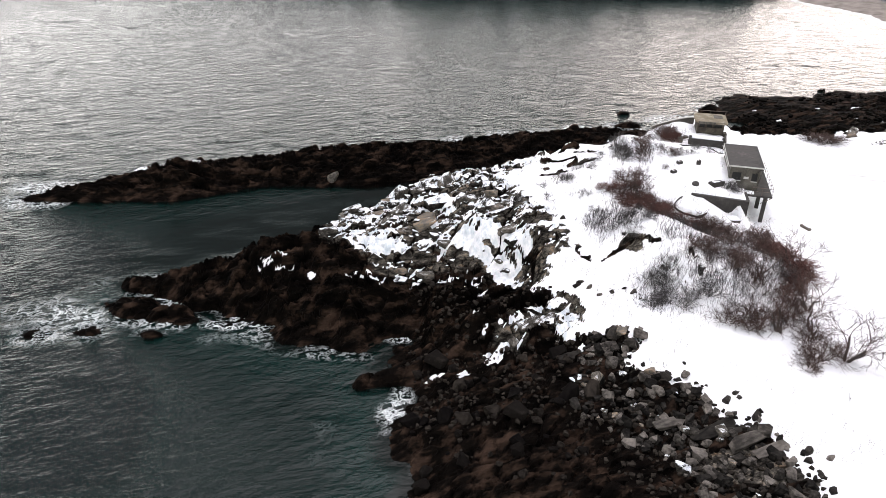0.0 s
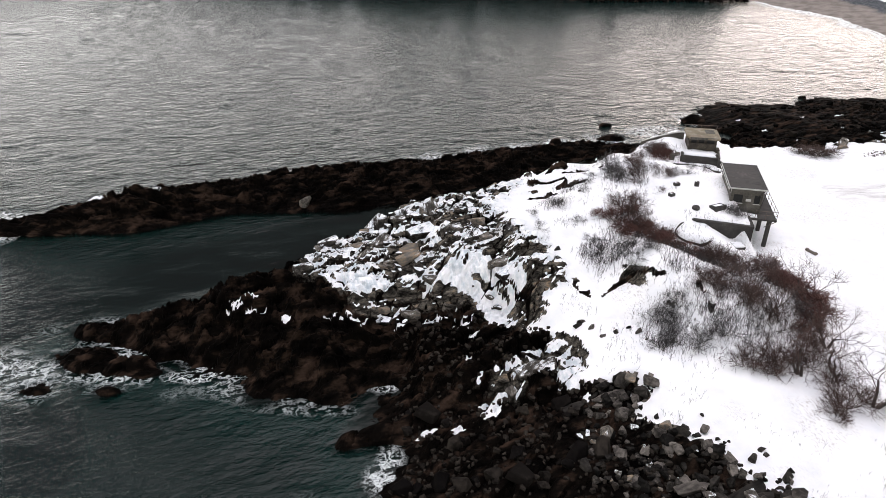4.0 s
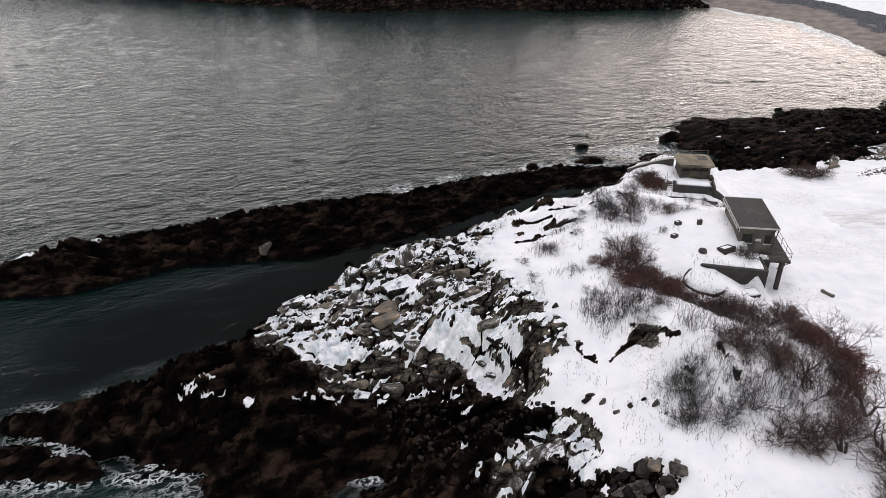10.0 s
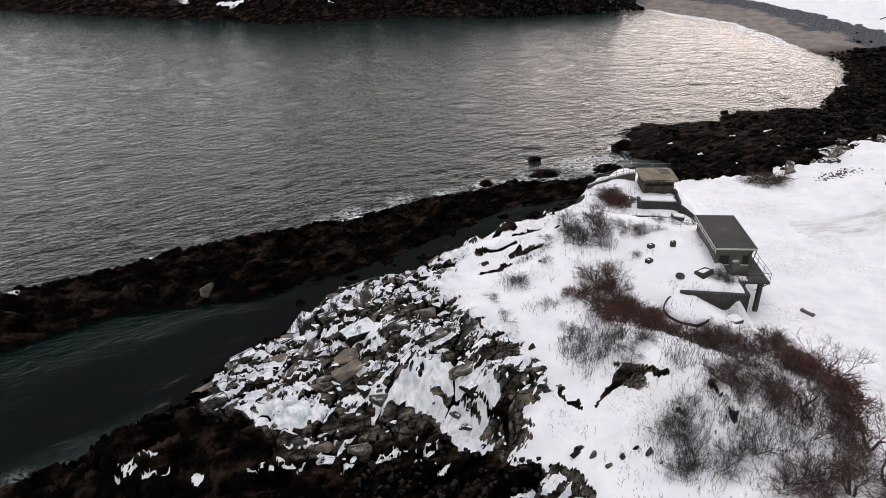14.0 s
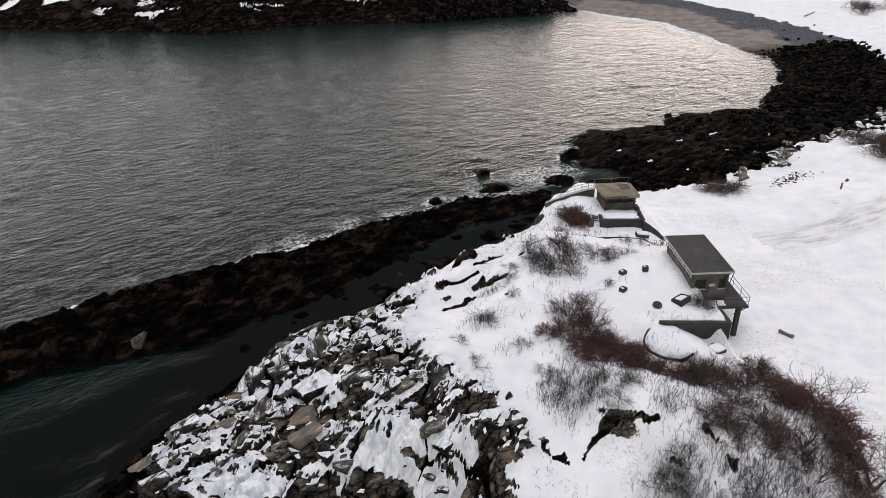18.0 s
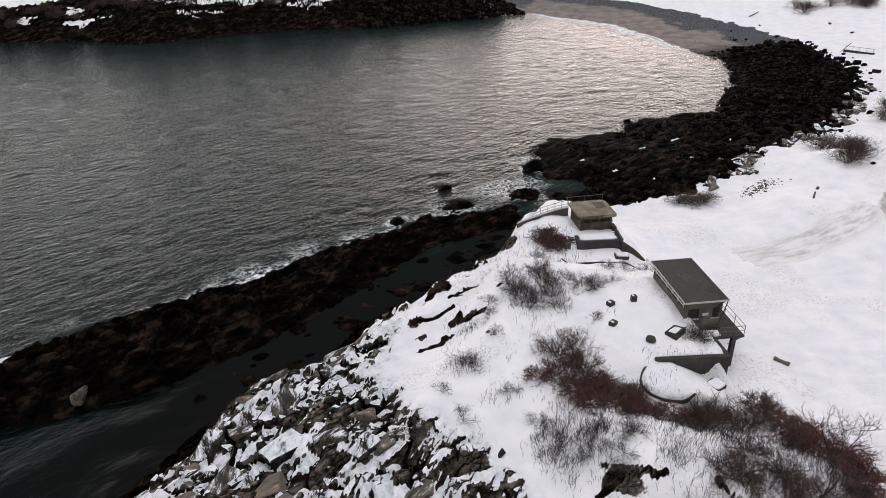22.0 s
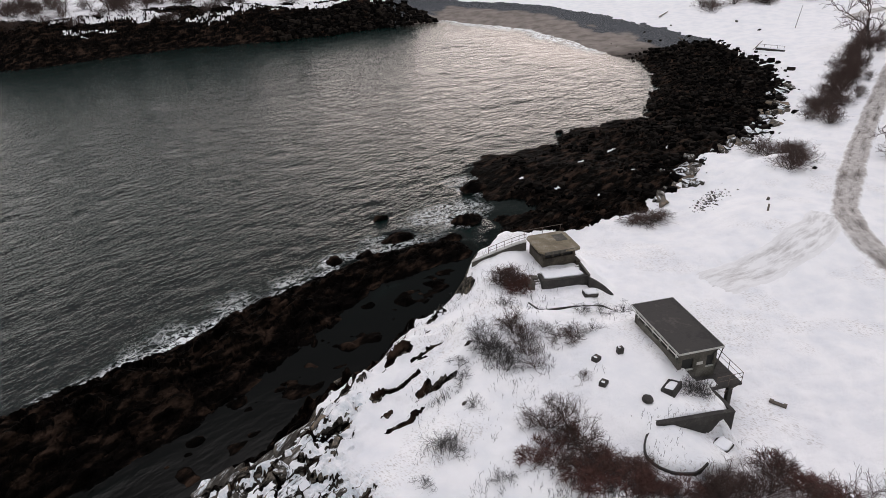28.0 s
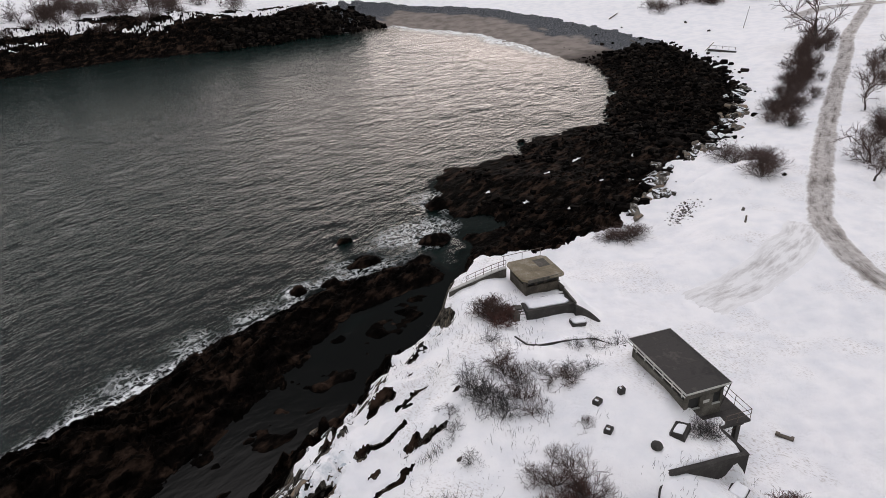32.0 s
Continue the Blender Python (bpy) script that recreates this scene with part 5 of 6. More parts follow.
# dry stems and seedlings poking through the snow of the slopes
def stems(name, seed, count, patches, base, tall, thick, mat, label):
    rng = np.random.default_rng(seed)
    cand = np.stack([rng.uniform(18, 58, count), rng.uniform(22, 100, count)], 1)
    dens = smooth(0.12, 0.55, fbm(cand[:, 0] / 3.5, cand[:, 1] / 3.5, 3, 83)) * base
    clump = 0.35 + 0.65 * smooth(-0.2, 0.3, fbm(cand[:, 0] / 0.9, cand[:, 1] / 0.9, 2, 84))
    for cx, cy, rx, ry, k in patches:
        dens = np.maximum(dens, k * clump * smooth(1.3, 0.3, np.hypot((cand[:, 0] - cx) / rx, (cand[:, 1] - cy) / ry)))
    g = ground(cand[:, 0], cand[:, 1])
    keep = (rng.uniform(0, 1, count) < dens) & (g[7] > 1.0) & (g[8] < 0.5) & (cand[:, 0] < 51.5)
    p, z = cand[keep], g[0][keep]
    k = len(p)
    hgt = rng.uniform(0.3, 1.0, k) ** 1.3 * tall
    a = np.column_stack([p, z - 0.05])
    b = np.column_stack([p + rng.normal(0, 0.14, (k, 2)) * hgt[:, None], z + hgt * 0.5])
    rows = [np.column_stack([a, b, np.full(k, thick), np.full(k, thick * 0.8)])]
    for _ in range(2):
        c = b + np.column_stack([rng.normal(0, 0.2, (k, 2)) * hgt[:, None], hgt * rng.uniform(0.25, 0.6, k)])
        rows.append(np.column_stack([b, c, np.full(k, thick * 0.8), np.full(k, thick * 0.5)]))
    ob = plain_mesh(name, prongs(np.concatenate(rows), 3), mat)
    return tagged(ob, label, "grass", kind="stuff")


stems("dry_grass", 11, 60000, ((42, 33, 3, 2, .15), (50, 64.4, 1.8, 1.4, 0.8), (48.5, 78.6, 3.2, 0.7, 0.9), (45, 89.6, 2, 1.6, .4), (21.5, 62, 1.6, 1.4, .6), (31, 70, 3, 3, .15)), 0.15, 0.5, 0.010, M_STEM, "sparse dry brown stems poking through the snow")
stems("scrub", 12, 210000, ((44.5, 47, 6.5, 6, 0.85), (40, 52.5, 3, 1.4, 0.8), (36, 60, 4, 3, 0.6), (33.2, 57.2, 4.2, 3.2, 0.9), (37.5, 46, 3.6, 4.2, 0.8), (45, 49, 5.5, 5, 0.55), (43.5, 55, 6.0, 2.6, 0.7), (49.5, 48, 3, 7, .5), (36, 76.5, 1.6, 3.2, 0.7), (39, 76, 1.4, 4, .7), (27, 69, 2.2, 1.4, .5), (30, 75.3, 1.6, .8, .5), (21.5, 62, 1.6, 1.4, .6), (35.5, 63, 3, 3, .6), (48.6, 64.4, 1.6, 1.0, .8), (29, 63.5, 2, 1.2, .3)),
      0.02, 0.95, 0.015, M_TWIG_GREY, "thin grey-brown scrub stems standing in the bank's snow")

# ---- boulders ----
def rock_material(name, rows):
    m, n, l, b = material(name, rows[0][1], 0.8)
    info = n.new("ShaderNodeObjectInfo")
    s = calc(n, l, "ADD", calc(n, l, "MULTIPLY", nz(n, l, 1.4, 6), 0.6), calc(n, l, "MULTIPLY", info.outputs["Random"], 0.4))
    l.new(ramp(n, l, s, rows), b.inputs["Base Color"])
    bump(n, l, b, nz(n, l, 6, 5), 0.5, 0.05)
    b.inputs["Specular IOR Level"].default_value = 0.03
    return m


M_ROCK_DRY = rock_material("grey_beach_stone", [(0.32, (0.007, 0.0065, 0.006)), (0.50, (0.036, 0.032, 0.0285)), (0.72, (0.17, 0.15, 0.133))])
# crag stone: grey to tan, with snow lying on the flatter faces
M_CRAG, n, l, b = material("snow_capped_crag_stone", rough=0.85)
info, geo_n, cut = n.new("ShaderNodeObjectInfo"), n.new("ShaderNodeNewGeometry"), n.new("ShaderNodeSeparateXYZ")
l.new(geo_n.outputs["Normal"], cut.inputs[0])
tone_c = calc(n, l, "ADD", calc(n, l, "MULTIPLY", nz(n, l, 2.0, 8, rough=0.7, stretch=(0.6, 1.6, 1.6)), 0.75), calc(n, l, "MULTIPLY", info.outputs["Random"], 0.25))
stone = ramp(n, l, tone_c, [(0.34, (0.008, 0.007, 0.006)), (0.47, (0.05, 0.045, 0.039)), (0.58, (0.145, 0.13, 0.112)), (0.72, (0.27, 0.19, 0.125))])
lie = calc(n, l, "ADD", cut.outputs["Z"], calc(n, l, "MULTIPLY", calc(n, l, "SUBTRACT", nz(n, l, 2.4, 8, rough=0.75, stretch=(0.5, 1.6, 1.2)), 0.5), 2.6))
lie = calc(n, l, "SUBTRACT", lie, calc(n, l, "MULTIPLY", info.outputs["Random"], 0.8))
rime = ramp(n, l, nz(n, l, 1.3, 7, rough=0.7), [(0.36, (0.42, 0.47, 0.50)), (0.52, (0.80, 0.81, 0.83))])
l.new(mix(n, l, ramp(n, l, lie, [(0.50, (0, 0, 0)), (0.72, (1, 1, 1))]), stone, rime), b.inputs["Base Color"])
bump(n, l, b, nz(n, l, 5, 7, rough=0.7), 0.6, 0.08)
b.inputs["Specular IOR Level"].default_value = 0.05
M_ROCK_WET = rock_material("black_weedy_stone", [(0.25, (0.0025, 0.002, 0.002)), (0.55, (0.009, 0.0075, 0.0065)), (0.78, (0.04, 0.033, 0.027))])
m, n, l, b = material("black_boulder_field", (0.01, 0.01, 0.01), 0.9)
gi = n.new("ShaderNodeNewGeometry")
s = calc(n, l, "ADD", calc(n, l, "MULTIPLY", nz(n, l, 0.8, 6), 0.5), calc(n, l, "MULTIPLY", gi.outputs["Random Per Island"], 0.5))
l.new(ramp(n, l, s, [(0.25, (0.0015, 0.0013, 0.0012)), (0.55, (0.006, 0.005, 0.0045)), (0.8, (0.03, 0.024, 0.02))]), b.inputs["Base Color"])
b.inputs["Specular IOR Level"].default_value = 0.02
M_FIELD = m


def rock_shape(seed, sub=2, flat=0.7):
    rng = np.random.default_rng(seed)
    bm = bmesh.new()
    bmesh.ops.create_icosphere(bm, subdivisions=sub, radius=1)
    co = np.array([v.co[:] for v in bm.verts])
    for _ in range(13):
        nrm = rng.normal(0, 1, 3)
        nrm /= np.linalg.norm(nrm)
        cut = rng.uniform(0.45, 0.78)
        over = np.maximum(co @ nrm - cut, 0)
        co -= over[:, None] * nrm
    co *= np.array([1, rng.uniform(0.65, 0.95), flat * rng.uniform(0.8, 1.15)])
    for v, c in zip(bm.verts, co):
        v.co = c
    bm.verts.ensure_lookup_table()
    f = np.array([[v.index for v in fc.verts] for fc in bm.faces])
    me = bpy.data.meshes.new("boulder")
    bm.to_mesh(me)
    bm.free()
    return me, co, f


def hull_rock(seed, count=15, flat=0.65, bevel=0.06):
    """A broken block: flat faces with worn edges."""
    rng = np.random.default_rng(seed)
    p = rng.normal(0, 1, (count, 3))
    p = np.sign(p) * np.abs(p / np.abs(p).max(1, keepdims=True)) ** 0.6
    p *= rng.uniform(0.8, 1.0, (count, 1)) * np.array([1, rng.uniform(0.6, 0.9), flat * rng.uniform(0.8, 1.2)])
    bm = bmesh.new()
    vs = [bm.verts.new(q) for q in p]
    r = bmesh.ops.convex_hull(bm, input=vs)
    bmesh.ops.delete(bm, geom=[e for e in r["geom_interior"] if isinstance(e, bmesh.types.BMVert)], context="VERTS")
    bmesh.ops.dissolve_limit(bm, angle_limit=0.3, verts=bm.verts, edges=bm.edges)
    if bevel:
        bmesh.ops.bevel(bm, geom=list(bm.edges), offset=bevel, segments=1, affect="EDGES")
    bmesh.ops.triangulate(bm, faces=bm.faces)
    bm.verts.index_update()
    co, f = np.array([v.co[:] for v in bm.verts]), np.array([[v.index for v in fc.verts] for fc in bm.faces])
    me = bpy.data.meshes.new("boulder")
    bm.to_mesh(me)
    bm.free()
    return me, co, f


ROCKS = [rock_shape(100 + k) if k % 2 else hull_rock(120 + k) for k in range(10)]
SMALL = [hull_rock(200 + k, 13, 0.7, 0) for k in range(10)]
DRY, WETM, CAPPED = [], [], []
for me, *_ in ROCKS:
    d = me.copy()
    d.materials.append(M_ROCK_DRY)
    DRY.append(d)
    d = me.copy()
    d.materials.append(M_CRAG)
    CAPPED.append(d)
    me.materials.append(M_ROCK_WET)
    WETM.append(me)


def scatter(rng, count, x0, x1, y0, y1, keep):
    p = np.stack([rng.uniform(x0, x1, count), rng.uniform(y0, y1, count)], 1)
    g = ground(p[:, 0], p[:, 1])
    ok = keep(p[:, 0], p[:, 1], g)
    return p[ok], g[0][ok], g[7][ok]


def boulders(rng, p, z, sizes, meshes, label, group):
    for (x, y), zz, s in zip(p, z, sizes):
        ob = new("boulder", meshes[rng.integers(len(meshes))])
        ob.matrix_world = pose(x, y, zz + s * 0.22, rng.uniform(-25, 25), rng.uniform(-25, 25), rng.uniform(0, 360)) @ Matrix.Diagonal((s, s, s, 1))
        tagged(ob, label, "boulder", group)


def pile(name, rng, p, z, sizes, shapes, mat, label, cat):
    V, F, base = [], [], 0
    for (x, y), zz, s in zip(p, z, sizes):
        _, co, f = shapes[rng.integers(len(shapes))]
        a = rng.uniform(0, 2 * math.pi)
        c, sn = math.cos(a), math.sin(a)
        q = co * s
        V.append(np.stack([x + c * q[:, 0] - sn * q[:, 1], y + sn * q[:, 0] + c * q[:, 1], zz + s * 0.2 + q[:, 2]], 1))
        F.append(f + base)
        base += len(co)
    ob = mesh_object(name, np.concatenate(V), np.concatenate(F), mat)
    return tagged(ob, label, cat, kind="stuff")


rng = np.random.default_rng(5)
# grey stones below the snow line of the near beach
p, z, _ = scatter(rng, 1500, 24, 46, 14, 40, lambda x, y, g: (g[7] < 0.2 + 3 * rng.uniform(0, 1, len(x)) ** 3) & (g[7] > -9) & (x - 0.25 * (y - 25) > 25))
rest = (p[150:700], z[150:700])
p, z = p[:150], z[:150]
boulders(rng, p, z, 0.25 + 0.6 * rng.uniform(0, 1, len(p)) ** 2.5, DRY + CAPPED[::2], "angular grey beach boulder near the snow edge", "grey beach boulders")
# larger dark ones towards the water
p, z, _ = scatter(rng, 500, 11, 30, 14, 40, lambda x, y, g: (g[7] < -2) & (g[0] > 0.2))
p, z = p[:80], z[:80]
boulders(rng, p, z, 0.35 + 1.0 * rng.uniform(0, 1, len(p)) ** 2.2, WETM, "dark wet boulder on the black tidal shore", "dark shore boulders")
# in the gully under the brow
p, z, _ = scatter(rng, 500, 8, 27, 45, 54, lambda x, y, g: (g[7] < -0.3) & (g[0] > 1.5))
p, z = p[:50], z[:50]
boulders(rng, p, z, 0.22 + 0.55 * rng.uniform(0, 1, len(p)) ** 2, WETM, "dark boulder in the gully under the crag", "gully boulders")
# single rocks with ice on the long rib, and at the foot of the slope
for x, y, s in ((-10.2, 88.2, 1.6), (22.1, 88.2, 1.7), (25.0, 88.4, 1.2), (24.0, 89.4, 0.8), (12.2, 83.5, 1.4)):
    t = new("boulder", CAPPED[3])
    t.matrix_world = pose(x, y, ground_z(x, y) + 0.25 * s, 10, 5, 30 * s) @ Matrix.Diagonal((s, s, s, 1))
    tagged(t, "large grey boulder with a smear of ice on dark rock", "boulder", "large boulders")
# dark stones lying in the open snow
for x, y, s in ((34.4, 46.4, 0.5), (33.4, 46.9, .4), (35, 45.2, .35), (29.6, 46.2, .6), (28.2, 46.6, .5), (30.6, 45.2, .4), (42.5, 27.5, .7), (43.6, 24.6, .8), (45.5, 23.5, .8), (47, 22.8, .6), (26.8, 57.8, .5), (92.2, 98.3, 0.55), (31.0, 72.8, .4)):
    t = new("boulder", DRY[int(x) % 8])
    t.matrix_world = pose(x, y, ground_z(x, y) + 0.1 * s, 12, -8, 70 * s) @ Matrix.Diagonal((s, s * 0.7, s * 0.8, 1))
    tagged(t, "dark stone sticking out of the open snow", "boulder", "stones in the snow")
# the boulder shore of the cove
p, z, _ = scatter(rng, 26000, 62, 182, 108, 232, lambda x, y, g: (g[7] < 4 * rng.uniform(0, 1, len(x)) ** 4 + 0.3) & (g[0] > -0.35) & (g[10] > 0.4) & ((g[4] < 0.35) | (rng.uniform(0, 1, len(x)) < 0.02)) & ((x > 72) | (y < 134)))
dn = fbm(p[:, 0] / 7, p[:, 1] / 7, 3, 99) + 1.3 * smooth(100, 135, p[:, 0]) - 0.42 > rng.uniform(-0.6, 0.5, len(p))
p, z = p[dn], z[dn]
sz = (0.45 + 0.55 * smooth(0, 1.5, z)) * (0.16 + 0.8 * rng.uniform(0, 1, len(p)) ** 3.2 * (1 + 0.5 * fbm(p[:, 0] / 9, p[:, 1] / 9, 2, 98)))
pile("boulder_field", rng, p[:9000], z[:9000], sz[:9000], SMALL, M_FIELD, "shore of black weedy boulders round the cove", "boulders")
p, z, _ = scatter(rng, 5000, -40, 125, 290, 312, lambda x, y, g: (g[7] < 1.0) & (g[0] > -0.2) & (x > 60))
pile("shore_boulders", rng, p[:1500], z[:1500], 0.5 + 0.9 * rng.uniform(0, 1, len(p)) ** 2, SMALL, M_FIELD, "dark boulders along the far shore", "boulders")
p, z, _ = scatter(rng, 2500, 10, 46, 12, 54, lambda x, y, g: (g[7] < 0.8) & (g[7] > -12) & (g[0] > 0.3))
pile("cobbles", rng, p, z, 0.12 + 0.2 * rng.uniform(0, 1, len(p)), SMALL, M_ROCK_WET, "loose cobbles among the shore boulders", "cobbles")
STONES = []
for me, *_ in SMALL:
    me.materials.append(M_ROCK_DRY)
    STONES.append(me)
for (x, y), zz in zip(rest[0][:280], rest[1][:280]):
    q = 0.22 + 0.5 * rng.uniform() ** 2
    t = new("beach_stone", STONES[rng.integers(len(STONES))])
    t.matrix_world = pose(x, y, zz + 0.2 * q, rng.uniform(-20, 20), rng.uniform(-20, 20), rng.uniform(0, 360)) @ Matrix.Diagonal((q, q, q, 1))
    tagged(t, "grey angular stone packed below the snow line", "stone", "beach stones")
pile("small_stones", rng, rest[0][280:], rest[1][280:], 0.15 + 0.3 * rng.uniform(0, 1, 700) ** 2, SMALL, M_ROCK_DRY, "small grey stones packed below the snow line", "stones")
# tilted slabs at the top of the beach
for x, y, w, d, rz in ((38.8, 25.9, 2.4, 1.0, 25), (35.7, 27.6, 2.0, 0.8, 20), (41.2, 24.6, 2.2, 0.9, 30), (40.0, 25.6, 1.6, 0.7, 15), (42.6, 23.6, 1.8, 0.8, 28), (30.5, 38.2, 1.8, 0.9, 10), (27.4, 37.8, 1.5, 0.8, 18)):
    t = new("slab", DRY[int(x * 3) % 5 * 2])
    t.matrix_world = pose(x, y, ground_z(x, y) + 0.15, 14, -6, rz) @ Matrix.Diagonal((w, d, 0.7, 1))
    tagged(t, "long tilted brown-grey rock slab at the beach top", "slab", "beach slabs")
# great blocks of the crag, then the broken ones between them
for x, y, w, d, h, rz in ((10.4, 77.6, 2.3, 1.7, 2.0, 20), (13.9, 79.2, 2.6, 1.3, 1.1, 28), (17.6, 80.6, 2.8, 1.2, 0.8, 26), (7.7, 70.9, 1.8, 1.4, 1.5, 60), (10.4, 66.6, 2.0, 1.5, 1.4, 30), (11.2, 71.2, 2.2, 1.5, 1.6, 75), (14.4, 65.3, 1.6, 1.2, 1.2, 10),
                       (14.6, 71.2, 2.6, 1.0, 0.9, 24), (4.3, 68.6, 1.8, 1.4, 1.5, 80), (-1.1, 65.2, 2.2, 1.3, 1.0, 25), (-4.6, 63.6, 2.0, 1.6, 0.9, 35), (8.3, 60.2, 2.8, 1.8, 1.0, 20), (11.2, 60.6, 1.6, 1.5, 1.1, 60), (16.8, 63.2, 1.5, 1.1, 1.0, 40), (20.6, 57.9, 2.0, 1.1, 0.9, 15), (23.4, 56.4, 1.7, 1.0, 0.9, -20),
                       (8.8, 63.6, 1.9, 1.2, 1.0, 12), (5.4, 64.8, 1.6, 1.2, 1.2, 50), (2.2, 64.2, 1.7, 1.1, 1.0, 18), (6.0, 73.4, 1.6, 1.2, 1.3, 40), (15.8, 75.2, 2.3, 1.0, 0.8, 28), (23.2, 42.6, 1.6, 1.2, 1.1, 30), (21.4, 41.2, 1.2, 1.0, 0.9, 70), (25.2, 43.6, 1.2, 0.9, 0.8, 15)):
    t = new("crag_block", CAPPED[int(abs(x) * 7) % 5 * 2])
    t.matrix_world = pose(x, y, ground_z(x, y) - (0.25 if h > 1.15 else 0.55) * h, 7, -6, rz) @ Matrix.Diagonal((w, d * 1.2, h * 1.35, 1))
    tagged(t, "great grey crag block streaked with snow and ice", "rock", "crag blocks")
p, z, _ = scatter(rng, 2600, -8, 27, 51, 85, lambda x, y, g: (g[8] > 0.55) & (fbm(x / 3, y / 3, 2, 15) > -0.15))
for (x, y), zz, q in list(zip(p, z, rng.uniform(0, 1, len(p))))[:64]:
    q = 0.4 + 0.9 * q ** 2.5
    t = new("crag_block", CAPPED[rng.integers(5) * 2])
    t.matrix_world = pose(x, y, zz + 0.12 * q, rng.uniform(-16, 16), rng.uniform(-16, 16), 24 + rng.normal(0, 35)) @ Matrix.Diagonal((q * 1.3, q * 0.95, q, 1))
    tagged(t, "angular grey crag block with snow on its flatter faces", "rock", "crag blocks")
pile("crag_rubble", rng, p[64:200], z[64:200] - 0.08, 0.18 + 0.4 * rng.uniform(0, 1, 700) ** 2, SMALL, M_CRAG, "angular grey rubble lying among snow on the crag", "rubble")
# ledges of rock breaking out of the snow bank along the cove
p, z, _ = scatter(rng, 9000, 80, 158, 106, 156, lambda x, y, g: (np.abs(g[7]) < 2.4) & (fbm(x / 5, y / 5, 2, 16) > -0.25))
for (x, y), zz, q in list(zip(p, z, rng.uniform(0, 1, len(p))))[:150]:
    q = 0.45 + 0.9 * q ** 2
    t = new("bank_rock", CAPPED[rng.integers(5) * 2])
    t.matrix_world = pose(x, y, zz + 0.1 * q, rng.uniform(-12, 12), rng.uniform(-12, 12), 35 + rng.normal(0, 25)) @ Matrix.Diagonal((q * 1.5, q, q * 0.9, 1))
    tagged(t, "snow-capped grey rock in the bank above the boulder shore", "boulder", "bank rocks")
# dead turf showing through the field's snow
k = 260
f = rng.uniform(0, 1, k)
p = np.column_stack([83.5 + 8 * f + rng.normal(0, 1.1, k), 102.4 + 5 * f + rng.normal(0, 0.7, k)])
pile("bare_turf", rng, p, np.array([ground_z(*q) for q in p]) - 0.05, 0.06 + 0.17 * rng.uniform(0, 1, k) ** 2, SMALL, M_ROCK_DRY, "clods of dark bare turf showing through the field snow", "turf")

# ---- the road, its verges and the far side ----
M_ROAD, n, l, b = material("slushy_road", rough=0.6)
lane = n.new("ShaderNodeCombineXYZ")
l.new(calc(n, l, "MULTIPLY", attr(n, "along"), 0.16), lane.inputs[0])
l.new(calc(n, l, "MULTIPLY", attr(n, "across"), 3.2), lane.inputs[1])
blot = n.new("ShaderNodeTexNoise")
blot.inputs["Scale"].default_value, blot.inputs["Detail"].default_value, blot.inputs["Roughness"].default_value = 1.0, 7, 0.65
l.new(lane.outputs[0], blot.inputs["Vector"])
u = attr(n, "across")
rut = ramp(n, l, u, [(0.0, (0, 0, 0)), (0.14, (0.35, 0.35, 0.35)), (0.28, (1, 1, 1)), (0.40, (0.6, 0.6, 0.6)), (0.55, (0.5, 0.5, 0.5)), (0.68, (1, 1, 1)), (0.84, (0.35, 0.35, 0.35)), (1.0, (0, 0, 0))])
bare = calc(n, l, "MULTIPLY", rut, ramp(n, l, blot.outputs["Fac"], [(0.46, (0.12, 0.12, 0.12)), (0.60, (1, 1, 1))]))
packed = ramp(n, l, nz(n, l, 1.2, 5), [(0.3, (0.36, 0.33, 0.31)), (0.7, (0.60, 0.57, 0.55))])
dirt = ramp(n, l, nz(n, l, 0.6, 6), [(0.35, (0.05, 0.04, 0.034)), (0.65, (0.17, 0.138, 0.118))])
rim = ramp(n, l, calc(n, l, "ADD", calc(n, l, "ABSOLUTE", calc(n, l, "SUBTRACT", u, 0.5)), calc(n, l, "MULTIPLY", calc(n, l, "SUBTRACT", nz(n, l, 0.8, 6), 0.5), 0.3)), [(0.36, (0, 0, 0)), (0.47, (1, 1, 1))])
l.new(mix(n, l, rim, mix(n, l, bare, packed, dirt), (0.82, 0.815, 0.825)), b.inputs["Base Color"])
bump(n, l, b, nz(n, l, 2.5, 5), 0.5, 0.06)
M_TRACK, n, l, b = material("trodden_snow", rough=0.75)
u = attr(n, "across")
edge = ramp(n, l, u, [(0.0, (0, 0, 0)), (0.25, (1, 1, 1)), (0.75, (1, 1, 1)), (1.0, (0, 0, 0))])
lane = n.new("ShaderNodeCombineXYZ")
l.new(calc(n, l, "MULTIPLY", attr(n, "along"), 0.22), lane.inputs[0])
l.new(calc(n, l, "MULTIPLY", u, 6.0), lane.inputs[1])
blot = n.new("ShaderNodeTexNoise")
blot.inputs["Scale"].default_value, blot.inputs["Detail"].default_value, blot.inputs["Roughness"].default_value = 1.0, 7, 0.68
l.new(lane.outputs[0], blot.inputs["Vector"])
smear = calc(n, l, "MULTIPLY", edge, ramp(n, l, blot.outputs["Fac"], [(0.44, (0, 0, 0)), (0.66, (0.8, 0.8, 0.8))]))
l.new(mix(n, l, smear, (0.80, 0.79, 0.79), (0.38, 0.355, 0.345)), b.inputs["Base Color"])
bump(n, l, b, nz(n, l, 3.0, 5), 0.5, 0.05)


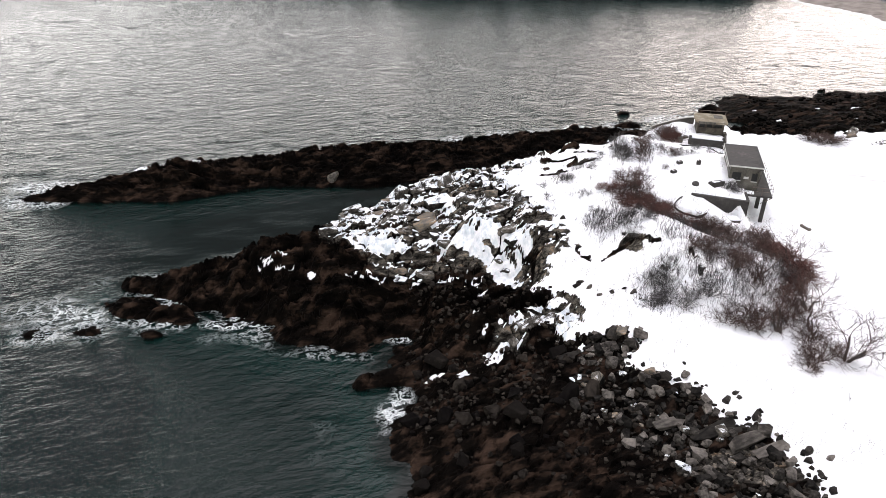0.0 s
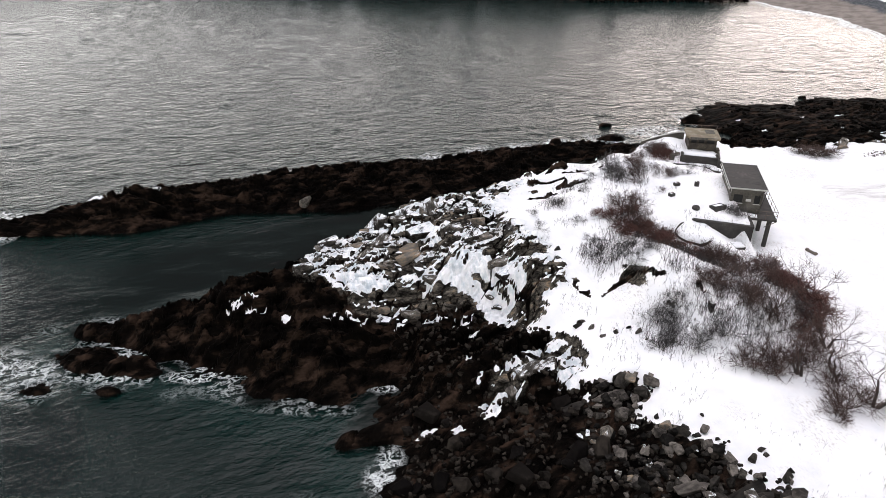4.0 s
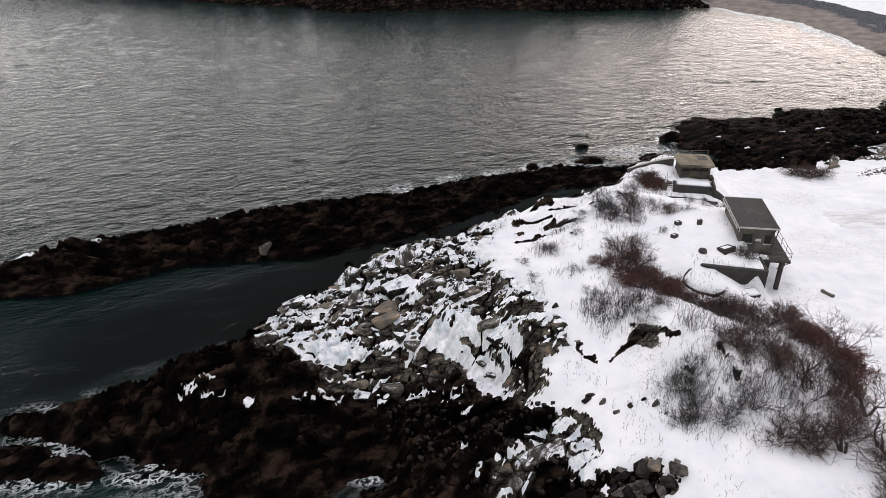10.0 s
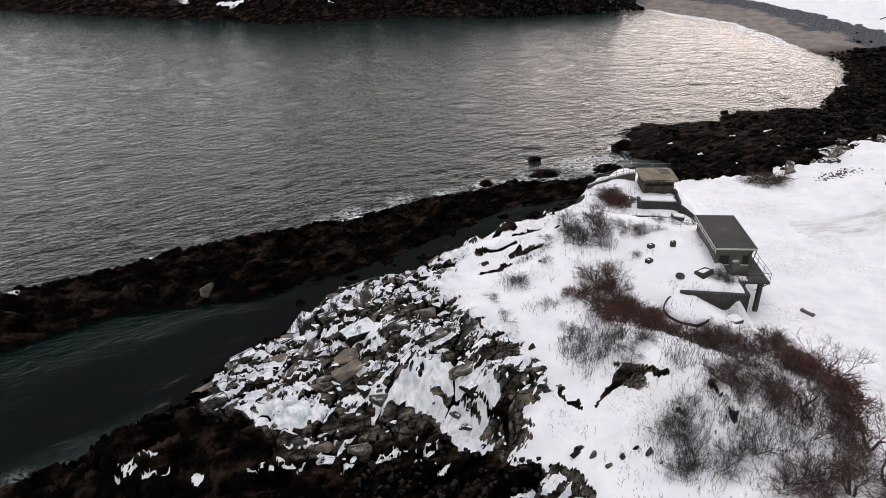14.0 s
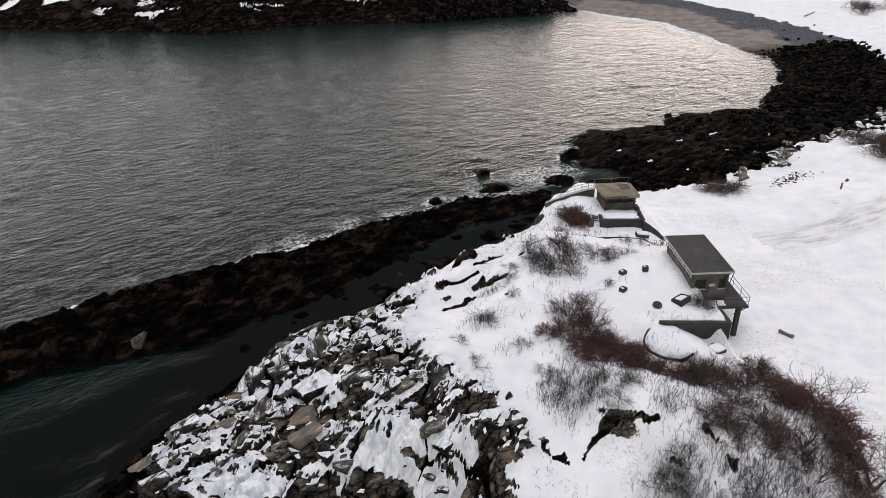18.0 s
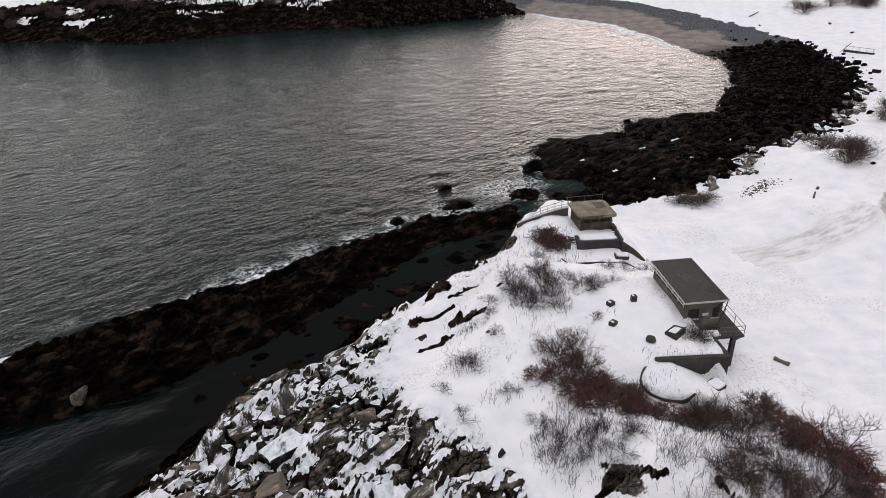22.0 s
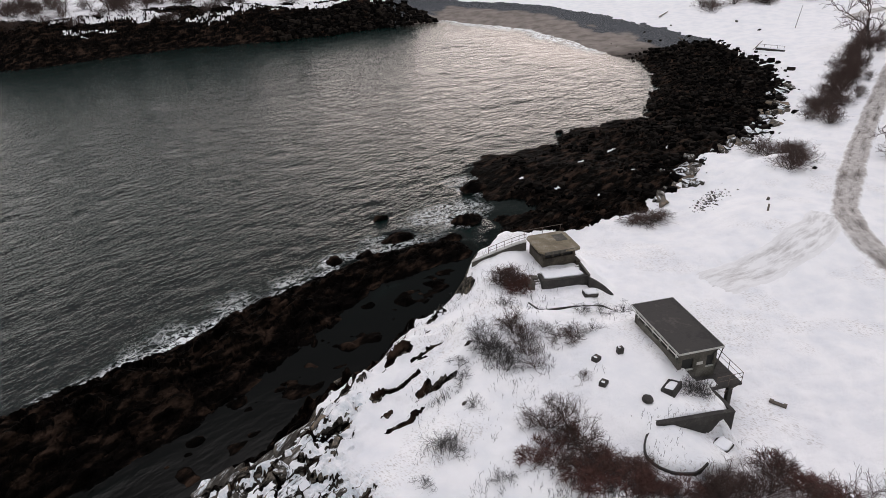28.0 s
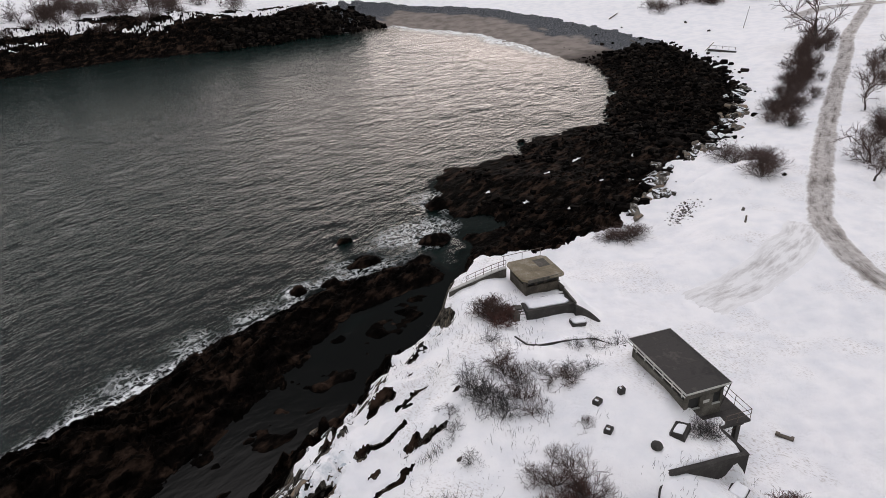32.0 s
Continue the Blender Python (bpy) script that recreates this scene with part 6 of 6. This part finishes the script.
def strip(name, pts, width, mat, lift, label, category, edge=0.0):
    """A draped band along a smooth line."""
    pts = np.array(pts, float)
    t = np.r_[0, np.cumsum(np.hypot(*np.diff(pts, axis=0).T))]
    fine = np.arange(0, t[-1], 0.6)
    line = np.stack([np.interp(fine, t, pts[:, k]) for k in (0, 1)], 1)
    for _ in range(60):
        line[1:-1] = 0.25 * line[:-2] + 0.5 * line[1:-1] + 0.25 * line[2:]
    d = np.gradient(line, axis=0)
    nrm = np.stack([-d[:, 1], d[:, 0]], 1) / np.hypot(d[:, 0], d[:, 1])[:, None]
    k = 13
    s = np.linspace(-0.5, 0.5, k)
    wv = width * (1 + 0.12 * fbm(fine / 4, fine * 0, 3, 66))
    P = line[:, None] + nrm[:, None] * (s[None, :, None] * wv[:, None, None])
    Z = ground(P[..., 0], P[..., 1])[0] + lift - 0.25 * (np.abs(s)[None] > 0.46) * lift * 6
    Z = Z - 2.2 * lift * (1 - np.clip(np.minimum(fine, t[-1] - fine) / 5, 0, 1))[:, None]
    V = np.concatenate([P, Z[..., None]], -1).reshape(-1, 3)
    i = np.arange(len(line) * k).reshape(len(line), k)
    F = np.stack([i[:-1, :-1], i[1:, :-1], i[1:, 1:], i[:-1, 1:]], -1).reshape(-1, 4)
    ob = mesh_object(name, V, F, mat, {"across": np.tile(s + 0.5, len(line)), "along": np.repeat(fine, k)}, flat=False)
    return tagged(ob, label, category, kind="structure")


strip("road", [(300, 215), (215, 168), (190, 151), (165, 135.5), (140, 119.4), (120, 106), (103, 94), (96, 88.5), (92, 82.5), (89.5, 76), (88, 68), (88, 50), (92, 30)], 4.3, M_ROAD, 0.14, "slushy single-track road with brown wheel ruts through snow", "road")
strip("track", [(66, 83.4), (74, 84.0), (83, 85), (92, 88), (97, 91)], 6.0, M_TRACK, 0.12, "trodden snowy track branching off the road", "track")
strip("drive", [(230, 200), (255, 205), (300, 190), (340, 160)], 6.0, M_ROAD, 0.15, "slushy road crossing beyond the cove", "road")

FAR_BUSH = [make_shrub("bush", 60 + k, 18, 3.9, 0.42, 3, 0.05, 0.021, (M_BARK, M_TWIG), "bush", "tall bare brown roadside shrub in snow", "bush", "roadside shrubs") for k in range(3)]
FAR_TREE = [make_shrub("tree", 70 + k, 1, 9.0, 0.14, 4, 0.34, 0.05, (M_BARK, M_TWIG), "tree", "bare dark leafless tree beside the road", "tree", "roadside trees") for k in range(2)]
rng = np.random.default_rng(21)
spots_b = [(106, 106, 1.3, 0.9), (107.5, 107.5, 1.2, .9), (104, 105.2, 1.1, .7), (111, 113, 1.2, 0.8), (113.5, 120, 1.3, 0.9), (112, 117, 1.2, .8), (110, 110, 1.1, .8), (74, 103.4, 1.0, 0.45), (75.6, 103, 1.0, 0.45), (77, 103.6, .9, .4), (72.6, 103.6, .8, .4)]
for k in range(52):
    f = k / 51
    spots_b.append((137 + 68 * f + rng.normal(0, 2.2), 127 + 45 * f + rng.normal(0, 2.6), rng.uniform(0.6, 1.2), rng.uniform(0.6, 1.5)))
for k in range(12):
    spots_b.append((118 + rng.uniform(0, 75), 0, 1.1, 1.0))
    x = spots_b[-1][0]
    spots_b[-1] = (x, 82 + (x - 100) * 0.63 + rng.uniform(0, 5), 1.1, 0.8 + 0.5 * rng.random())
for k in range(26):
    spots_b.append((-75 + 5.2 * k + rng.uniform(-2, 2), 313 + rng.uniform(0, 12), 1.3, 0.7 + 0.5 * rng.random()))
for k in range(26):
    spots_b.append((rng.uniform(205, 330), 0, 1.4, 1.0))
    x = spots_b[-1][0]
    spots_b[-1] = (x, 245 - (x - 205) * 0.25 + rng.uniform(-5, 5), 1.6, 0.8 + 0.5 * rng.random())
for k in range(34):
    spots_b.append((rng.uniform(-30, 85), rng.uniform(322, 350), 1.8, 1.0 + 0.8 * rng.random()))
for k, (x, y, w, h) in enumerate(spots_b):
    copy_thing(FAR_BUSH[k % 3], pose(x, y, ground_z(x, y) - 0.05, 0, 0, rng.uniform(0, 360)) @ Matrix.Diagonal((w, w, h, 1)))
spots_t = [(197, 166, 2.2), (192, 161, 1.1), (154.5, 121.5, 1.0), (163, 127, 0.9), (119, 96, 0.75), (126, 101.5, 0.7), (181, 157, 0.9), (191, 142, 1.1), (176, 134, .8)]
spots_t += [(rng.uniform(-35, 75), rng.uniform(325, 365), rng.uniform(0.8, 1.3)) for _ in range(16)]
for k, (x, y, s) in enumerate(spots_t):
    copy_thing(FAR_TREE[k % 2], pose(x, y, ground_z(x, y) - 0.05, 0, 0, rng.uniform(0, 360)) @ Matrix.Diagonal((s, s, s, 1)))
for t in FAR_BUSH + FAR_TREE:
    for o in list(t.children_recursive):
        bpy.data.objects.remove(o)
    bpy.data.objects.remove(t)

x, y = 87.9, 94.3
post = part("marker_post", rod((0, 0, -0.2), (0.03, 0, 1.0), 0.16, 0.12, 8), M_WOOD)
post.location = (x, y, ground_z(x, y))
tagged(post, "short dark wooden marker post beside the track", "post")


def low_wall():
    t = empty("low_wall", pose(179.2, 186.6, ground_z(181, 183) - 0.1, 0, 0, -59), "low dark concrete wall with thin posts behind the cove", "wall")
    part("body", block(0, 8.0, -0.3, 0.3, -0.3, 0.7), M_CONC_DARK, t)
    part("snow_cap", block(0.1, 7.9, -0.25, 0.25, 0.7, 0.85, 0.05), M_SNOW, t)
    for k in range(5):
        part("post", rod((0.4 + 1.8 * k, 0.2, 0.6), (0.4 + 1.8 * k, 0.2, 1.7), 0.05), M_STEEL, t)
    part("top_rail", rod((0.3, 0.2, 1.7), (7.8, 0.2, 1.7), 0.04), M_STEEL, t)
    part("prop", rod((-0.8, 0, -0.2), (1.4, 0.6, 2.6), 0.09), M_WOOD, t, "leaning timber")


low_wall()
x, y = 209, 200
pole = part("utility_pole", rod((0, 0, -0.4), (0.9, -0.5, 7.0), 0.1, 0.06, 8), M_WOOD)
pole.location = (x, y, ground_z(x, y))
tagged(pole, "thin leaning grey wooden pole in the snow", "pole")
for x, y, rz, ln in ((195, 247, 32, 9.0), (176, 215, 100, 2.0)):
    d = part("driftwood", rod((-ln / 2, 0, 0.1), (ln / 2, 0, 0.5), 0.22, 0.14, 8), M_WOOD)
    d.matrix_world = pose(x, y, ground_z(x, y), 0, 0, rz)
    tagged(d, "long bleached driftwood trunk lying on snow", "driftwood", "driftwood trunks")
for x, y, s in ((200.6, 206.4, 0.7), (186, 232, 0.5), (206, 222, 0.8), (176, 205, .6), (108, 104, .5)):
    o = new("boulder", DRY[int(x) % 8])
    o.matrix_world = pose(x, y, ground_z(x, y) + 0.15 * s, 5, 9, 50 * s) @ Matrix.Diagonal((s, s, s, 1))
    tagged(o, "dark stone sticking out of the open snow", "boulder", "stones in the snow")
